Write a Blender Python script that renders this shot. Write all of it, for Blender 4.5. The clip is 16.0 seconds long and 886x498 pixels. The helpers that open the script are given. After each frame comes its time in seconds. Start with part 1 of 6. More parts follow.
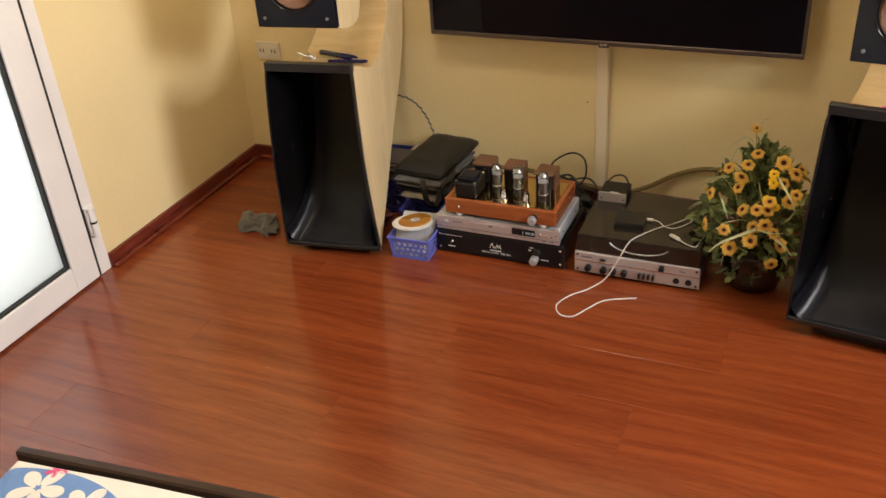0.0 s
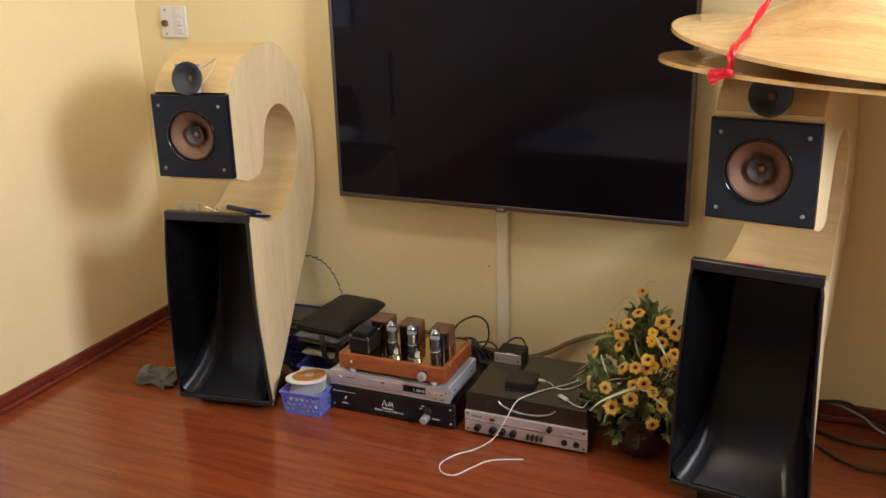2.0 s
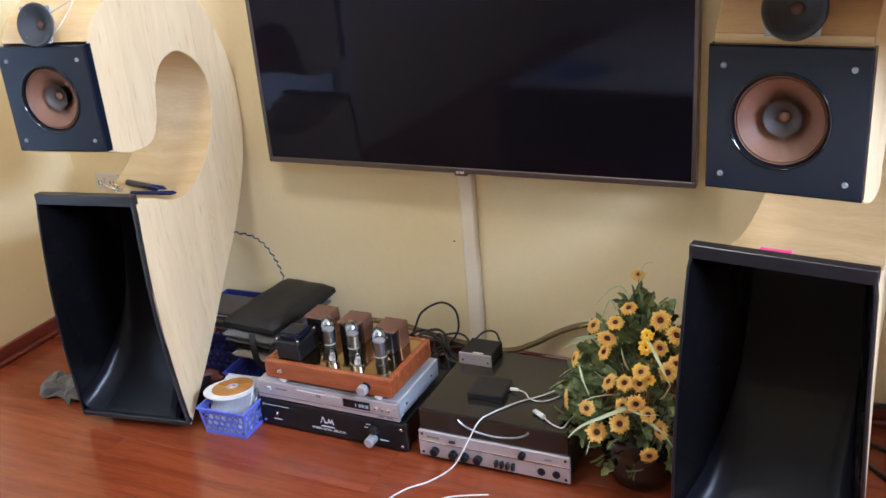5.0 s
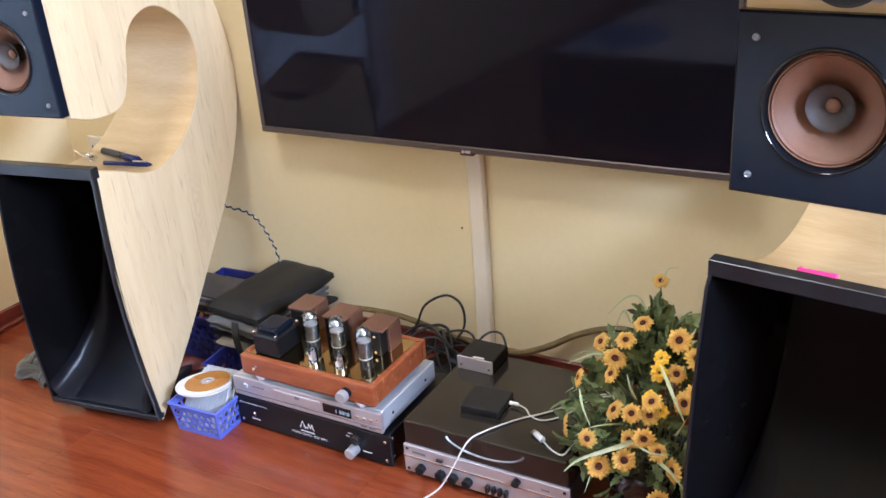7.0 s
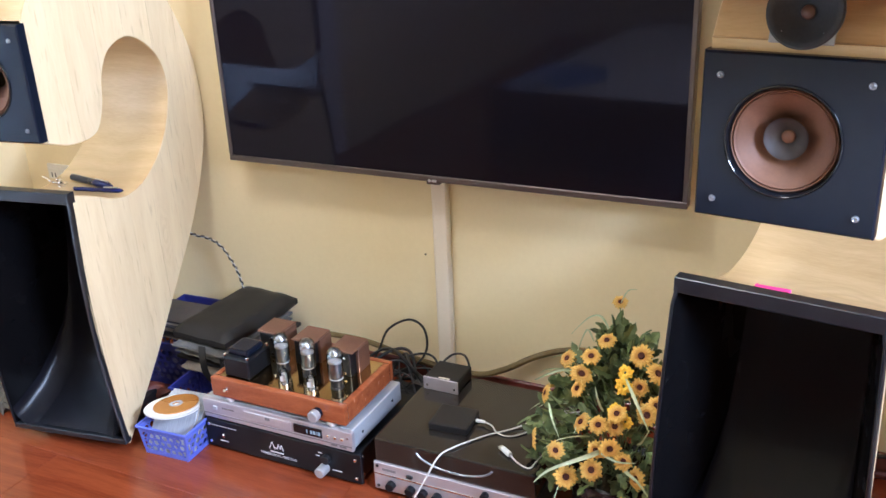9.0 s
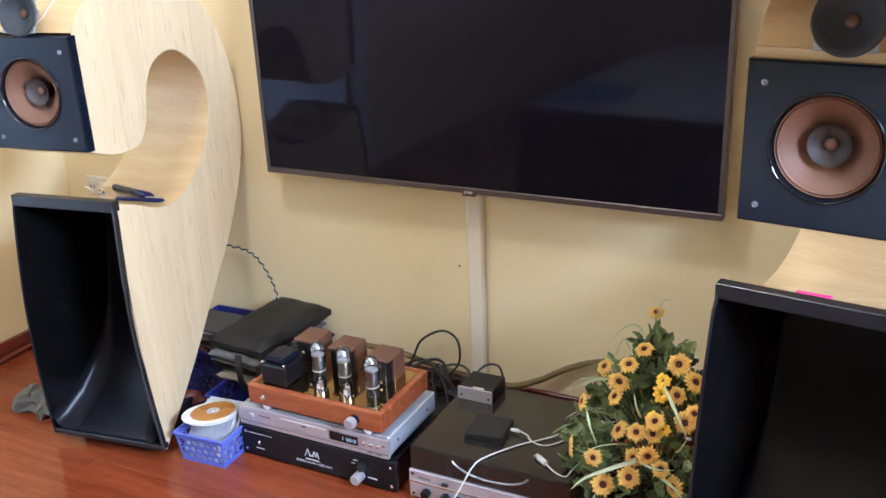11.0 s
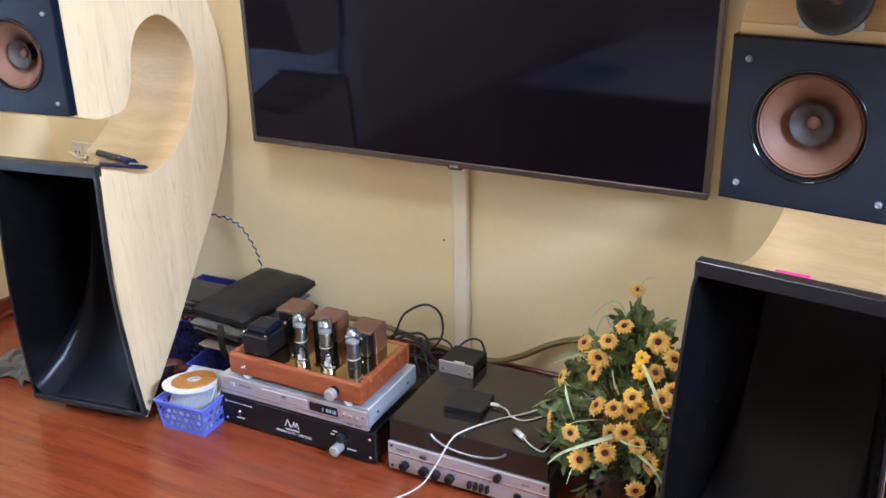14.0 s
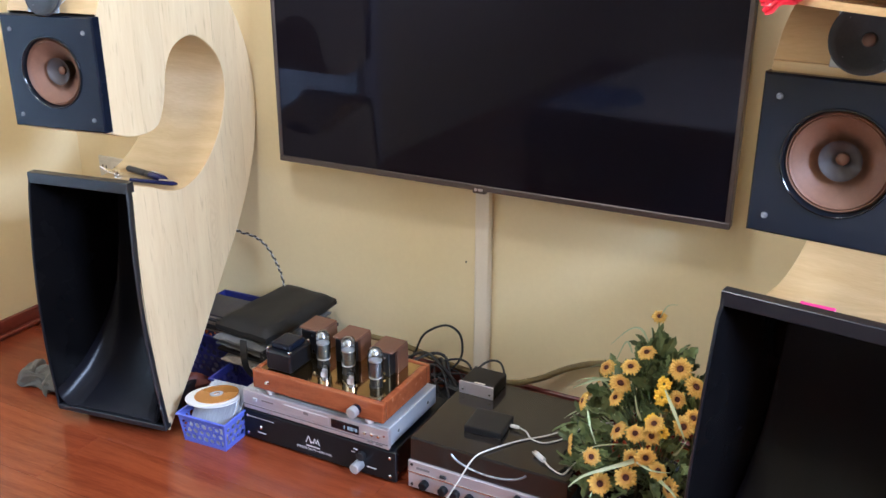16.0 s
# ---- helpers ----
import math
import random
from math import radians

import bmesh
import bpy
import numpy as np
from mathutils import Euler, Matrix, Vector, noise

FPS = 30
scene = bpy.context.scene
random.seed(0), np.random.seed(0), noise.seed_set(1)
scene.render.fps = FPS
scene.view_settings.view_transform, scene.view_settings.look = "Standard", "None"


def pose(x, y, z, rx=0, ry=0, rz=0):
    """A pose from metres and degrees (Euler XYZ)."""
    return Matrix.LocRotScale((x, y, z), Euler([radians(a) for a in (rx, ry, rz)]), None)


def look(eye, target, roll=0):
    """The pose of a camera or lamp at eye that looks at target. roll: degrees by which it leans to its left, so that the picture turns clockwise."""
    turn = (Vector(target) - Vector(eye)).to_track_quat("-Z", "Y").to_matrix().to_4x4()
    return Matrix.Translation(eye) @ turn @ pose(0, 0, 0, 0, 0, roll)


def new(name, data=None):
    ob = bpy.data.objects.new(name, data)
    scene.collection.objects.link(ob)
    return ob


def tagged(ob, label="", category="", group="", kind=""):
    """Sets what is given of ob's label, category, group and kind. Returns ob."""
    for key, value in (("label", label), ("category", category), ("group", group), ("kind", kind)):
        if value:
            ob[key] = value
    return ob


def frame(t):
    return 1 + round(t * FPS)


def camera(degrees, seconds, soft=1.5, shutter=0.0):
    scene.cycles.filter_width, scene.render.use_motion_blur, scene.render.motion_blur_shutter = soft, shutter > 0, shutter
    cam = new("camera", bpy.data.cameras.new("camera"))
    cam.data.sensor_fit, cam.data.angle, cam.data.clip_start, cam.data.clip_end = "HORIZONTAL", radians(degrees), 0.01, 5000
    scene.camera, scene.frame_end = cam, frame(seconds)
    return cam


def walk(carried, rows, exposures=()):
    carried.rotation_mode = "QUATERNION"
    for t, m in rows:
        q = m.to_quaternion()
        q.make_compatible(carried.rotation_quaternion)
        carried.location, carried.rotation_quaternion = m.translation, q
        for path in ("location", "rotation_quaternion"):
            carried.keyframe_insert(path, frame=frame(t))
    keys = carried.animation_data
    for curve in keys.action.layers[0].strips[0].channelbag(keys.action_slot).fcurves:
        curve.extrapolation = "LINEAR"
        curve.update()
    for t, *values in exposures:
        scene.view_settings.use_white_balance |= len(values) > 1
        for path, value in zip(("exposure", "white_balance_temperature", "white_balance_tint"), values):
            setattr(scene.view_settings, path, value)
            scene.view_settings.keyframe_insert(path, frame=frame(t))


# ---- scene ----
cam = camera(51.1, 16.0, shutter=0.4)
METRES, EYE, TILT, LEAN, TURN = 1.85, 1.565, 0.0, 0.0, 25.3
ROWS = [
    (0.0, -0.0034, 0.0015, 0.0057, -2.38, -30.92, 3.73),
    (0.5, 0.0285, 0.0175, -0.0418, 0.55, -28.22, 3.66),
    (1.0, 0.0933, -0.0292, -0.0719, 4.0, -22.5, 3.18),
    (1.5, 0.1178, -0.0794, -0.0662, -0.13, -20.56, 2.24),
    (2.0, 0.1453, -0.0387, -0.0723, -2.37, -18.44, 1.44),
    (2.5, 0.149, 0.011, -0.0761, -2.21, -20.37, 1.97),
    (3.0, 0.1722, 0.075, -0.0851, -1.92, -20.25, 3.09),
    (3.5, 0.2218, 0.1478, -0.0848, -0.97, -19.28, 4.14),
    (4.0, 0.2488, 0.1907, -0.1013, -1.33, -20.47, 4.58),
    (6.5, 0.3594, 0.4239, -0.1556, 3.01, -23.76, 3.92),
    (7.0, 0.375, 0.4448, -0.1652, 4.12, -24.29, 4.23),
    (7.5, 0.3826, 0.4564, -0.1687, 2.78, -24.56, 3.53),
    (8.0, 0.3728, 0.4425, -0.1637, 1.34, -23.81, 3.98),
    (8.5, 0.3528, 0.4158, -0.1598, 0.61, -22.99, 2.62),
    (9.0, 0.3316, 0.3929, -0.1565, 0.18, -22.26, 2.4),
    (11.5, 0.3083, 0.3734, -0.1682, 1.46, -20.59, 2.35),
    (12.0, 0.3151, 0.3824, -0.1727, 0.86, -20.42, 2.34),
    (12.5, 0.3189, 0.3809, -0.1751, 0.57, -20.65, 1.75),
    (13.0, 0.32, 0.3792, -0.1754, 0.8, -20.33, 0.98),
    (13.5, 0.3236, 0.3771, -0.1706, 0.68, -20.91, 1.32),
    (14.0, 0.3191, 0.3755, -0.1704, 1.39, -22.21, 1.02),
    (14.5, 0.3157, 0.3754, -0.1625, 2.13, -22.59, 0.88),
    (15.0, 0.3108, 0.3735, -0.1603, 2.54, -22.05, 0.74),
    (15.5, 0.3052, 0.3687, -0.1584, 2.63, -21.45, 0.43),
    (16.0, 0.2984, 0.3609, -0.1587, 2.28, -21.11, -0.07),
]
# the phone brightens and cools its picture as it nears the wall
EXPOSURES = [(0.0, -0.64, 7250, 18), (1.0, -0.82, 7050, 18), (1.5, -0.92, 6850, 17), (2.0, -0.73, 6450, 16.5), (2.5, -0.69, 5950, 17), (3.0, -0.6, 5750, 17.5), (4.0, -0.34, 5180, 17.5), (6.5, 0.14, 5080, 19.5), (9.0, 0.25, 5030, 18.5), (11.5, 0.12, 5000, 17), (14.0, 0.09, 4980, 17.5), (16.0, 0.0, 5000, 17)]
walk(cam, [(t, pose(0, 0, EYE, TILT, LEAN, TURN) @ pose(METRES * x, METRES * y, METRES * z, 90 + pitch, roll, yaw)) for t, x, y, z, yaw, pitch, roll in ROWS], EXPOSURES)

# ---- world, light ----
world = bpy.data.worlds.new("sky")
scene.world = world
world.use_nodes = True
wn = world.node_tree
sky = wn.nodes.new("ShaderNodeTexSky")
sky.sky_type, sky.sun_disc = "NISHITA", False
sky.sun_elevation, sky.sun_rotation = radians(38), radians(100)
wn.links.new(sky.outputs[0], wn.nodes["Background"].inputs[0])
wn.nodes["Background"].inputs[1].default_value = 0.1


def area_lamp(name, eye, target, sx, sy, watts, colour):
    d = bpy.data.lights.new(name, "AREA")
    d.shape, d.size, d.size_y, d.energy, d.color = "RECTANGLE", sx, sy, watts, colour
    ob = new(name, d)
    ob.matrix_world = look(eye, target)
    return ob


# daylight in the window's opening and behind the frosted door pane
area_lamp("window_daylight", (2.24, 1.16, 2.05), (0.0, 1.7, 1.45), 0.84, 0.85, 182, (0.87, 0.945, 1.0))
area_lamp("door_daylight", (-2.42, 1.42, 1.1), (0.0, 1.42, 1.0), 0.8, 1.9, 23, (0.86, 0.92, 1.0))
# the ceiling lamp
area_lamp("ceiling_lamp_light", (-0.9, 1.5, 2.835), (-0.9, 1.5, 0.0), 0.4, 0.4, 30, (1.0, 0.88, 0.68))


# ---- materials ----
def rgba(c):
    return (c[0], c[1], c[2], 1.0)


def surface(name, a, b=None, rough=0.5, scale=8.0, stretch=(1, 1, 1), bump=0.0, fine=120.0, metal=0.0, coat=0.0, rough_var=0.1, detail=6, per_object=0.0, spec=0.5, sheen=0.0):
    """Two colours mixed by a coarse and a fine noise, with relief and varied gloss."""
    m = bpy.data.materials.new(name)
    m.use_nodes = True
    t = m.node_tree
    n, l = t.nodes, t.links
    p = n["Principled BSDF"]
    b = b or tuple(min(1, v * 0.8) for v in a)
    tc, mp = n.new("ShaderNodeTexCoord"), n.new("ShaderNodeMapping")
    mp.inputs["Scale"].default_value = stretch
    l.new(tc.outputs["Object"], mp.inputs["Vector"])
    if per_object:
        oi, ml = n.new("ShaderNodeObjectInfo"), n.new("ShaderNodeMath")
        ml.operation, ml.inputs[1].default_value = "MULTIPLY", 37.0
        l.new(oi.outputs["Random"], ml.inputs[0])
        l.new(ml.outputs[0], mp.inputs["Location"])
    n1, n2 = n.new("ShaderNodeTexNoise"), n.new("ShaderNodeTexNoise")
    n1.inputs["Scale"].default_value, n1.inputs["Detail"].default_value = scale, detail
    n2.inputs["Scale"].default_value, n2.inputs["Detail"].default_value = fine, 3
    l.new(mp.outputs[0], n1.inputs["Vector"])
    l.new(mp.outputs[0], n2.inputs["Vector"])
    mix = n.new("ShaderNodeMath")
    mix.operation, mix.inputs[1].default_value = "MULTIPLY_ADD", 0.35
    l.new(n2.outputs["Fac"], mix.inputs[0])
    sc = n.new("ShaderNodeMath")
    sc.operation, sc.inputs[1].default_value = "MULTIPLY", 0.72
    l.new(n1.outputs["Fac"], sc.inputs[0])
    l.new(sc.outputs[0], mix.inputs[2])
    ramp = n.new("ShaderNodeValToRGB")
    ramp.color_ramp.elements[0].position, ramp.color_ramp.elements[1].position = 0.36, 0.7
    ramp.color_ramp.elements[0].color, ramp.color_ramp.elements[1].color = rgba(b), rgba(a)
    l.new(mix.outputs[0], ramp.inputs[0])
    colour = ramp.outputs[0]
    if per_object:
        hs = n.new("ShaderNodeHueSaturation")
        mr = n.new("ShaderNodeMapRange")
        mr.inputs["To Min"].default_value, mr.inputs["To Max"].default_value = 1 - per_object, 1 + per_object
        l.new(oi.outputs["Random"], mr.inputs["Value"])
        l.new(mr.outputs[0], hs.inputs["Value"])
        l.new(colour, hs.inputs["Color"])
        colour = hs.outputs[0]
    l.new(colour, p.inputs["Base Color"])
    rr = n.new("ShaderNodeMapRange")
    rr.inputs["To Min"].default_value, rr.inputs["To Max"].default_value = max(0.02, rough - rough_var), min(1, rough + rough_var)
    l.new(n1.outputs["Fac"], rr.inputs["Value"])
    l.new(rr.outputs[0], p.inputs["Roughness"])
    p.inputs["Metallic"].default_value, p.inputs["Coat Weight"].default_value = metal, coat
    p.inputs["Coat Roughness"].default_value = 0.12
    p.inputs["Specular IOR Level"].default_value = spec
    p.inputs["Sheen Weight"].default_value = sheen
    if bump:
        bp = n.new("ShaderNodeBump")
        bp.inputs["Strength"].default_value, bp.inputs["Distance"].default_value = bump, 0.002
        l.new(mix.outputs[0], bp.inputs["Height"])
        l.new(bp.outputs[0], p.inputs["Normal"])
    return m


def glass(name, colour, rough=0.0, weight=1.0):
    m = bpy.data.materials.new(name)
    m.use_nodes = True
    p = m.node_tree.nodes["Principled BSDF"]
    p.inputs["Base Color"].default_value = rgba(colour)
    p.inputs["Roughness"].default_value, p.inputs["Transmission Weight"].default_value, p.inputs["IOR"].default_value = rough, weight, 1.45
    return m


def staves(name, a, b, width):
    """Boards glued edge to edge along local y, grain along z, each board in its own tone."""
    m = surface(name, a, b, 0.42, 5.0, (1, 6.5, 0.75), 0.08, 26.0)
    t = m.node_tree
    n, l = t.nodes, t.links
    p = n["Principled BSDF"]
    src = p.inputs["Base Color"].links[0].from_socket
    tc, sx = n.new("ShaderNodeTexCoord"), n.new("ShaderNodeSeparateXYZ")
    l.new(tc.outputs["Object"], sx.inputs[0])
    dv, fl, wn_, mr, hs = (n.new(k) for k in ("ShaderNodeMath", "ShaderNodeMath", "ShaderNodeTexWhiteNoise", "ShaderNodeMapRange", "ShaderNodeHueSaturation"))
    dv.operation, dv.inputs[1].default_value = "DIVIDE", width
    l.new(sx.outputs["Y"], dv.inputs[0])
    fl.operation = "FLOOR"
    l.new(dv.outputs[0], fl.inputs[0])
    wn_.noise_dimensions = "1D"
    l.new(fl.outputs[0], wn_.inputs["W"])
    mr.inputs["To Min"].default_value, mr.inputs["To Max"].default_value = 0.965, 1.03
    l.new(wn_.outputs["Value"], mr.inputs["Value"])
    l.new(mr.outputs[0], hs.inputs["Value"])
    l.new(src, hs.inputs["Color"])
    # joints that open and close along their length, and short dark flecks in the grain
    fr, lt, mx = (n.new(k) for k in ("ShaderNodeMath", "ShaderNodeMath", "ShaderNodeMix"))
    fr.operation = "FRACT"
    l.new(dv.outputs[0], fr.inputs[0])
    lt.operation, lt.inputs[1].default_value = "LESS_THAN", 0.012
    l.new(fr.outputs[0], lt.inputs[0])
    brk, brk_map, both = (n.new(k) for k in ("ShaderNodeTexNoise", "ShaderNodeMapRange", "ShaderNodeMath"))
    brk.inputs["Scale"].default_value, brk.inputs["Detail"].default_value = 4.0, 2
    l.new(tc.outputs["Object"], brk.inputs["Vector"])
    brk_map.inputs["From Min"].default_value, brk_map.inputs["From Max"].default_value = 0.46, 0.6
    brk_map.inputs["To Max"].default_value = 0.75
    l.new(brk.outputs["Fac"], brk_map.inputs["Value"])
    both.operation = "MULTIPLY"
    l.new(lt.outputs[0], both.inputs[0])
    l.new(brk_map.outputs[0], both.inputs[1])
    fm, fn, fr2, fx = (n.new(k) for k in ("ShaderNodeMapping", "ShaderNodeTexNoise", "ShaderNodeMapRange", "ShaderNodeMix"))
    fm.inputs["Scale"].default_value = (1, 55, 7)
    l.new(tc.outputs["Object"], fm.inputs["Vector"])
    fn.inputs["Scale"].default_value, fn.inputs["Detail"].default_value = 2.0, 3
    l.new(fm.outputs[0], fn.inputs["Vector"])
    fr2.inputs["From Min"].default_value, fr2.inputs["From Max"].default_value = 0.61, 0.74
    fr2.inputs["To Max"].default_value = 0.55
    l.new(fn.outputs["Fac"], fr2.inputs["Value"])
    fx.data_type = "RGBA"
    l.new(fr2.outputs[0], fx.inputs["Factor"])
    l.new(hs.outputs[0], fx.inputs["A"])
    fx.inputs["B"].default_value = (0.43, 0.3, 0.155, 1)
    mx.data_type = "RGBA"
    l.new(both.outputs[0], mx.inputs["Factor"])
    l.new(fx.outputs["Result"], mx.inputs["A"])
    mx.inputs["B"].default_value = (0.3, 0.19, 0.09, 1)
    l.new(mx.outputs["Result"], p.inputs["Base Color"])
    return m


def knots(m, scale, amount, dark):
    """Rings of grain round scattered knots, drawn into a wood."""
    n, l = m.node_tree.nodes, m.node_tree.links
    p = n["Principled BSDF"]
    src = p.inputs["Base Color"].links[0].from_socket
    tc, mp, vo, wv, ml, mr, mx = (n.new(k) for k in ("ShaderNodeTexCoord", "ShaderNodeMapping", "ShaderNodeTexVoronoi", "ShaderNodeMath", "ShaderNodeMath", "ShaderNodeMapRange", "ShaderNodeMix"))
    mp.inputs["Scale"].default_value = scale
    l.new(tc.outputs["Object"], mp.inputs["Vector"])
    vo.inputs["Scale"].default_value = 1.0
    nz, sc, ad = (n.new(k) for k in ("ShaderNodeTexNoise", "ShaderNodeVectorMath", "ShaderNodeVectorMath"))
    nz.inputs["Scale"].default_value, nz.inputs["Detail"].default_value = 2.3, 2
    l.new(mp.outputs[0], nz.inputs["Vector"])
    sc.operation, sc.inputs["Scale"].default_value = "SCALE", 0.55
    l.new(nz.outputs["Color"], sc.inputs[0])
    l.new(mp.outputs[0], ad.inputs[0])
    l.new(sc.outputs[0], ad.inputs[1])
    l.new(ad.outputs[0], vo.inputs["Vector"])
    wv.operation, ml.operation = "SINE", "MULTIPLY"
    ml.inputs[1].default_value = 85.0
    l.new(vo.outputs["Distance"], ml.inputs[0])
    l.new(ml.outputs[0], wv.inputs[0])
    mr.inputs["From Min"].default_value, mr.inputs["From Max"].default_value = 0.36, 0.1
    mr.inputs["To Max"].default_value = amount
    l.new(vo.outputs["Distance"], mr.inputs["Value"])
    sq, up = n.new("ShaderNodeMath"), n.new("ShaderNodeMath")
    up.operation, up.inputs[1].default_value, up.inputs[2].default_value = "MULTIPLY_ADD", 0.5, 0.5
    l.new(wv.outputs[0], up.inputs[0])
    sq.operation = "MULTIPLY"
    l.new(up.outputs[0], sq.inputs[0])
    l.new(mr.outputs[0], sq.inputs[1])
    mx.data_type = "RGBA"
    l.new(sq.outputs[0], mx.inputs["Factor"])
    l.new(src, mx.inputs["A"])
    mx.inputs["B"].default_value = rgba(dark)
    l.new(mx.outputs["Result"], p.inputs["Base Color"])
    return m


def wavy(m, amount, scale):
    """Bends a wood grain with a slow noise, as around knots."""
    n, l = m.node_tree.nodes, m.node_tree.links
    mp = next(k for k in n if k.bl_idname == "ShaderNodeMapping")
    src = mp.inputs["Vector"].links[0].from_socket
    nz, sb, sc, ad = (n.new(k) for k in ("ShaderNodeTexNoise", "ShaderNodeVectorMath", "ShaderNodeVectorMath", "ShaderNodeVectorMath"))
    nz.inputs["Scale"].default_value, nz.inputs["Detail"].default_value = scale, 1
    l.new(src, nz.inputs["Vector"])
    sb.operation, sb.inputs[1].default_value = "SUBTRACT", (0.5, 0.5, 0.5)
    l.new(nz.outputs["Color"], sb.inputs[0])
    sc.operation, sc.inputs["Scale"].default_value = "SCALE", amount
    l.new(sb.outputs[0], sc.inputs[0])
    ad.operation = "ADD"
    l.new(src, ad.inputs[0])
    l.new(sc.outputs[0], ad.inputs[1])
    l.new(ad.outputs[0], mp.inputs["Vector"])
    return m


M = {}
M["wall"] = surface("cream_wall_paint", (0.82, 0.69, 0.40), (0.775, 0.645, 0.365), 0.62, 2.5, (1, 1, 1), 0.05, 90)
M["wall_plain"] = surface("pale_wall_paint", (0.85, 0.75, 0.52), (0.8, 0.7, 0.47), 0.7, 2.0)
M["ceiling"] = surface("white_ceiling_paint", (0.87, 0.86, 0.83), (0.83, 0.82, 0.79), 0.8, 2.0)
M["floor"] = surface("cherry_laminate", (0.25, 0.055, 0.016), (0.148, 0.026, 0.0083), 0.24, 2.2, (1.1, 16, 1), 0.03, 22, coat=0.35, rough_var=0.06, per_object=0.05, detail=8)
M["underlay"] = surface("dark_underlay", (0.03, 0.012, 0.008), None, 0.8)
M["skirting"] = surface("red_brown_skirting", (0.19, 0.035, 0.02), (0.1, 0.017, 0.01), 0.3, 4.0, (2, 2, 20), 0.04, 60, coat=0.3)
M["alu"] = surface("white_coated_aluminium", (0.85, 0.85, 0.86), (0.79, 0.79, 0.81), 0.35, 6.0)
M["gasket"] = surface("black_rubber", (0.015, 0.016, 0.018), None, 0.6)
M["steel"] = surface("brushed_steel", (0.78, 0.78, 0.79), (0.66, 0.66, 0.68), 0.32, 20, (1, 1, 8), 0.02, 200, metal=1.0)
M["chrome"] = surface("chrome", (0.85, 0.85, 0.85), (0.8, 0.8, 0.8), 0.1, 10, metal=1.0, rough_var=0.04)
M["pine"] = staves("pale_pine_boards", (0.74, 0.60, 0.365), (0.665, 0.515, 0.295), 0.104)
M["veneer"] = surface("honey_oak_veneer", (0.62, 0.45, 0.225), (0.5, 0.34, 0.15), 0.36, 3.0, (1.3, 12, 12), 0.04, 30, coat=0.15)
wavy(M["veneer"], 0.05, 6.0)
wavy(M["pine"], 0.03, 6.0)
wavy(M["floor"], 0.05, 2.2)
knots(M["pine"], (1.0, 7.0, 2.6), 0.26, (0.5, 0.36, 0.19))
knots(M["veneer"], (2.6, 5.0, 5.0), 0.45, (0.36, 0.23, 0.09))
M["bell_wood"] = surface("varnished_honey_wood", (0.72, 0.47, 0.2), (0.5, 0.28, 0.1), 0.2, 3.0, (1, 9, 9), 0.04, 26, coat=0.6)
M["black_lacquer"] = surface("black_lacquer", (0.008, 0.011, 0.020), (0.007, 0.009, 0.016), 0.2, 4, (1, 1, 1), 0.0, 60, rough_var=0.03, spec=0.25)
M["black_gloss"] = surface("black_horn_paint", (0.0085, 0.0085, 0.0115), (0.0065, 0.0065, 0.009), 0.24, 5, (1, 1, 1), 0.1, 14, rough_var=0.06, spec=0.18)
M["horn_black"] = surface("matt_horn_black", (0.0045, 0.0042, 0.0046), (0.0035, 0.0033, 0.0037), 0.26, 9, (1, 1, 1), 0.12, 16, rough_var=0.08, spec=0.1)
M["corner_gloss"] = surface("brushed_black_gloss", (0.010, 0.010, 0.013), (0.007, 0.007, 0.010), 0.25, 5, (1, 1, 1), 0.25, 22, rough_var=0.08, spec=0.11)
M["black_satin"] = surface("black_satin_paint", (0.011, 0.012, 0.015), (0.007, 0.008, 0.010), 0.34, 12, (1, 1, 1), 0.08, 160)
M["cone_paper"] = surface("copper_brown_paper_cone", (0.195, 0.092, 0.05), (0.14, 0.066, 0.036), 0.6, 12, (1, 1, 1), 0.1, 240)
M["rim_gloss"] = surface("gloss_black_rim", (0.008, 0.009, 0.012), (0.006, 0.007, 0.009), 0.08, 6, rough_var=0.03)
M["cap_brown"] = surface("brown_dust_cap", (0.11, 0.05, 0.028), (0.08, 0.036, 0.02), 0.5, 20)
M["whizzer"] = surface("grey_brown_paper", (0.066, 0.052, 0.046), (0.048, 0.038, 0.034), 0.6, 14, (1, 1, 1), 0.1, 240)
M["dark_paper"] = surface("dark_grey_paper_cone", (0.035, 0.04, 0.045), (0.02, 0.022, 0.026), 0.7, 14, (1, 1, 1), 0.15, 240)
M["galvanised"] = surface("dull_grey_metal", (0.34, 0.37, 0.4), (0.22, 0.24, 0.26), 0.42, 20, metal=0.8)
M["screen"] = surface("dark_glossy_screen", (0.007, 0.006, 0.009), (0.006, 0.005, 0.008), 0.06, 4, rough_var=0.01, spec=0.17)
M["screen"].node_tree.nodes["Principled BSDF"].inputs["Specular Tint"].default_value = (0.78, 0.78, 1.0, 1)
M["bezel"] = surface("bronze_grey_bezel", (0.10, 0.08, 0.07), (0.08, 0.062, 0.055), 0.35, 10, metal=0.5)
M["trunking"] = surface("cream_plastic_trunking", (0.8, 0.71, 0.55), (0.75, 0.66, 0.5), 0.5, 6)


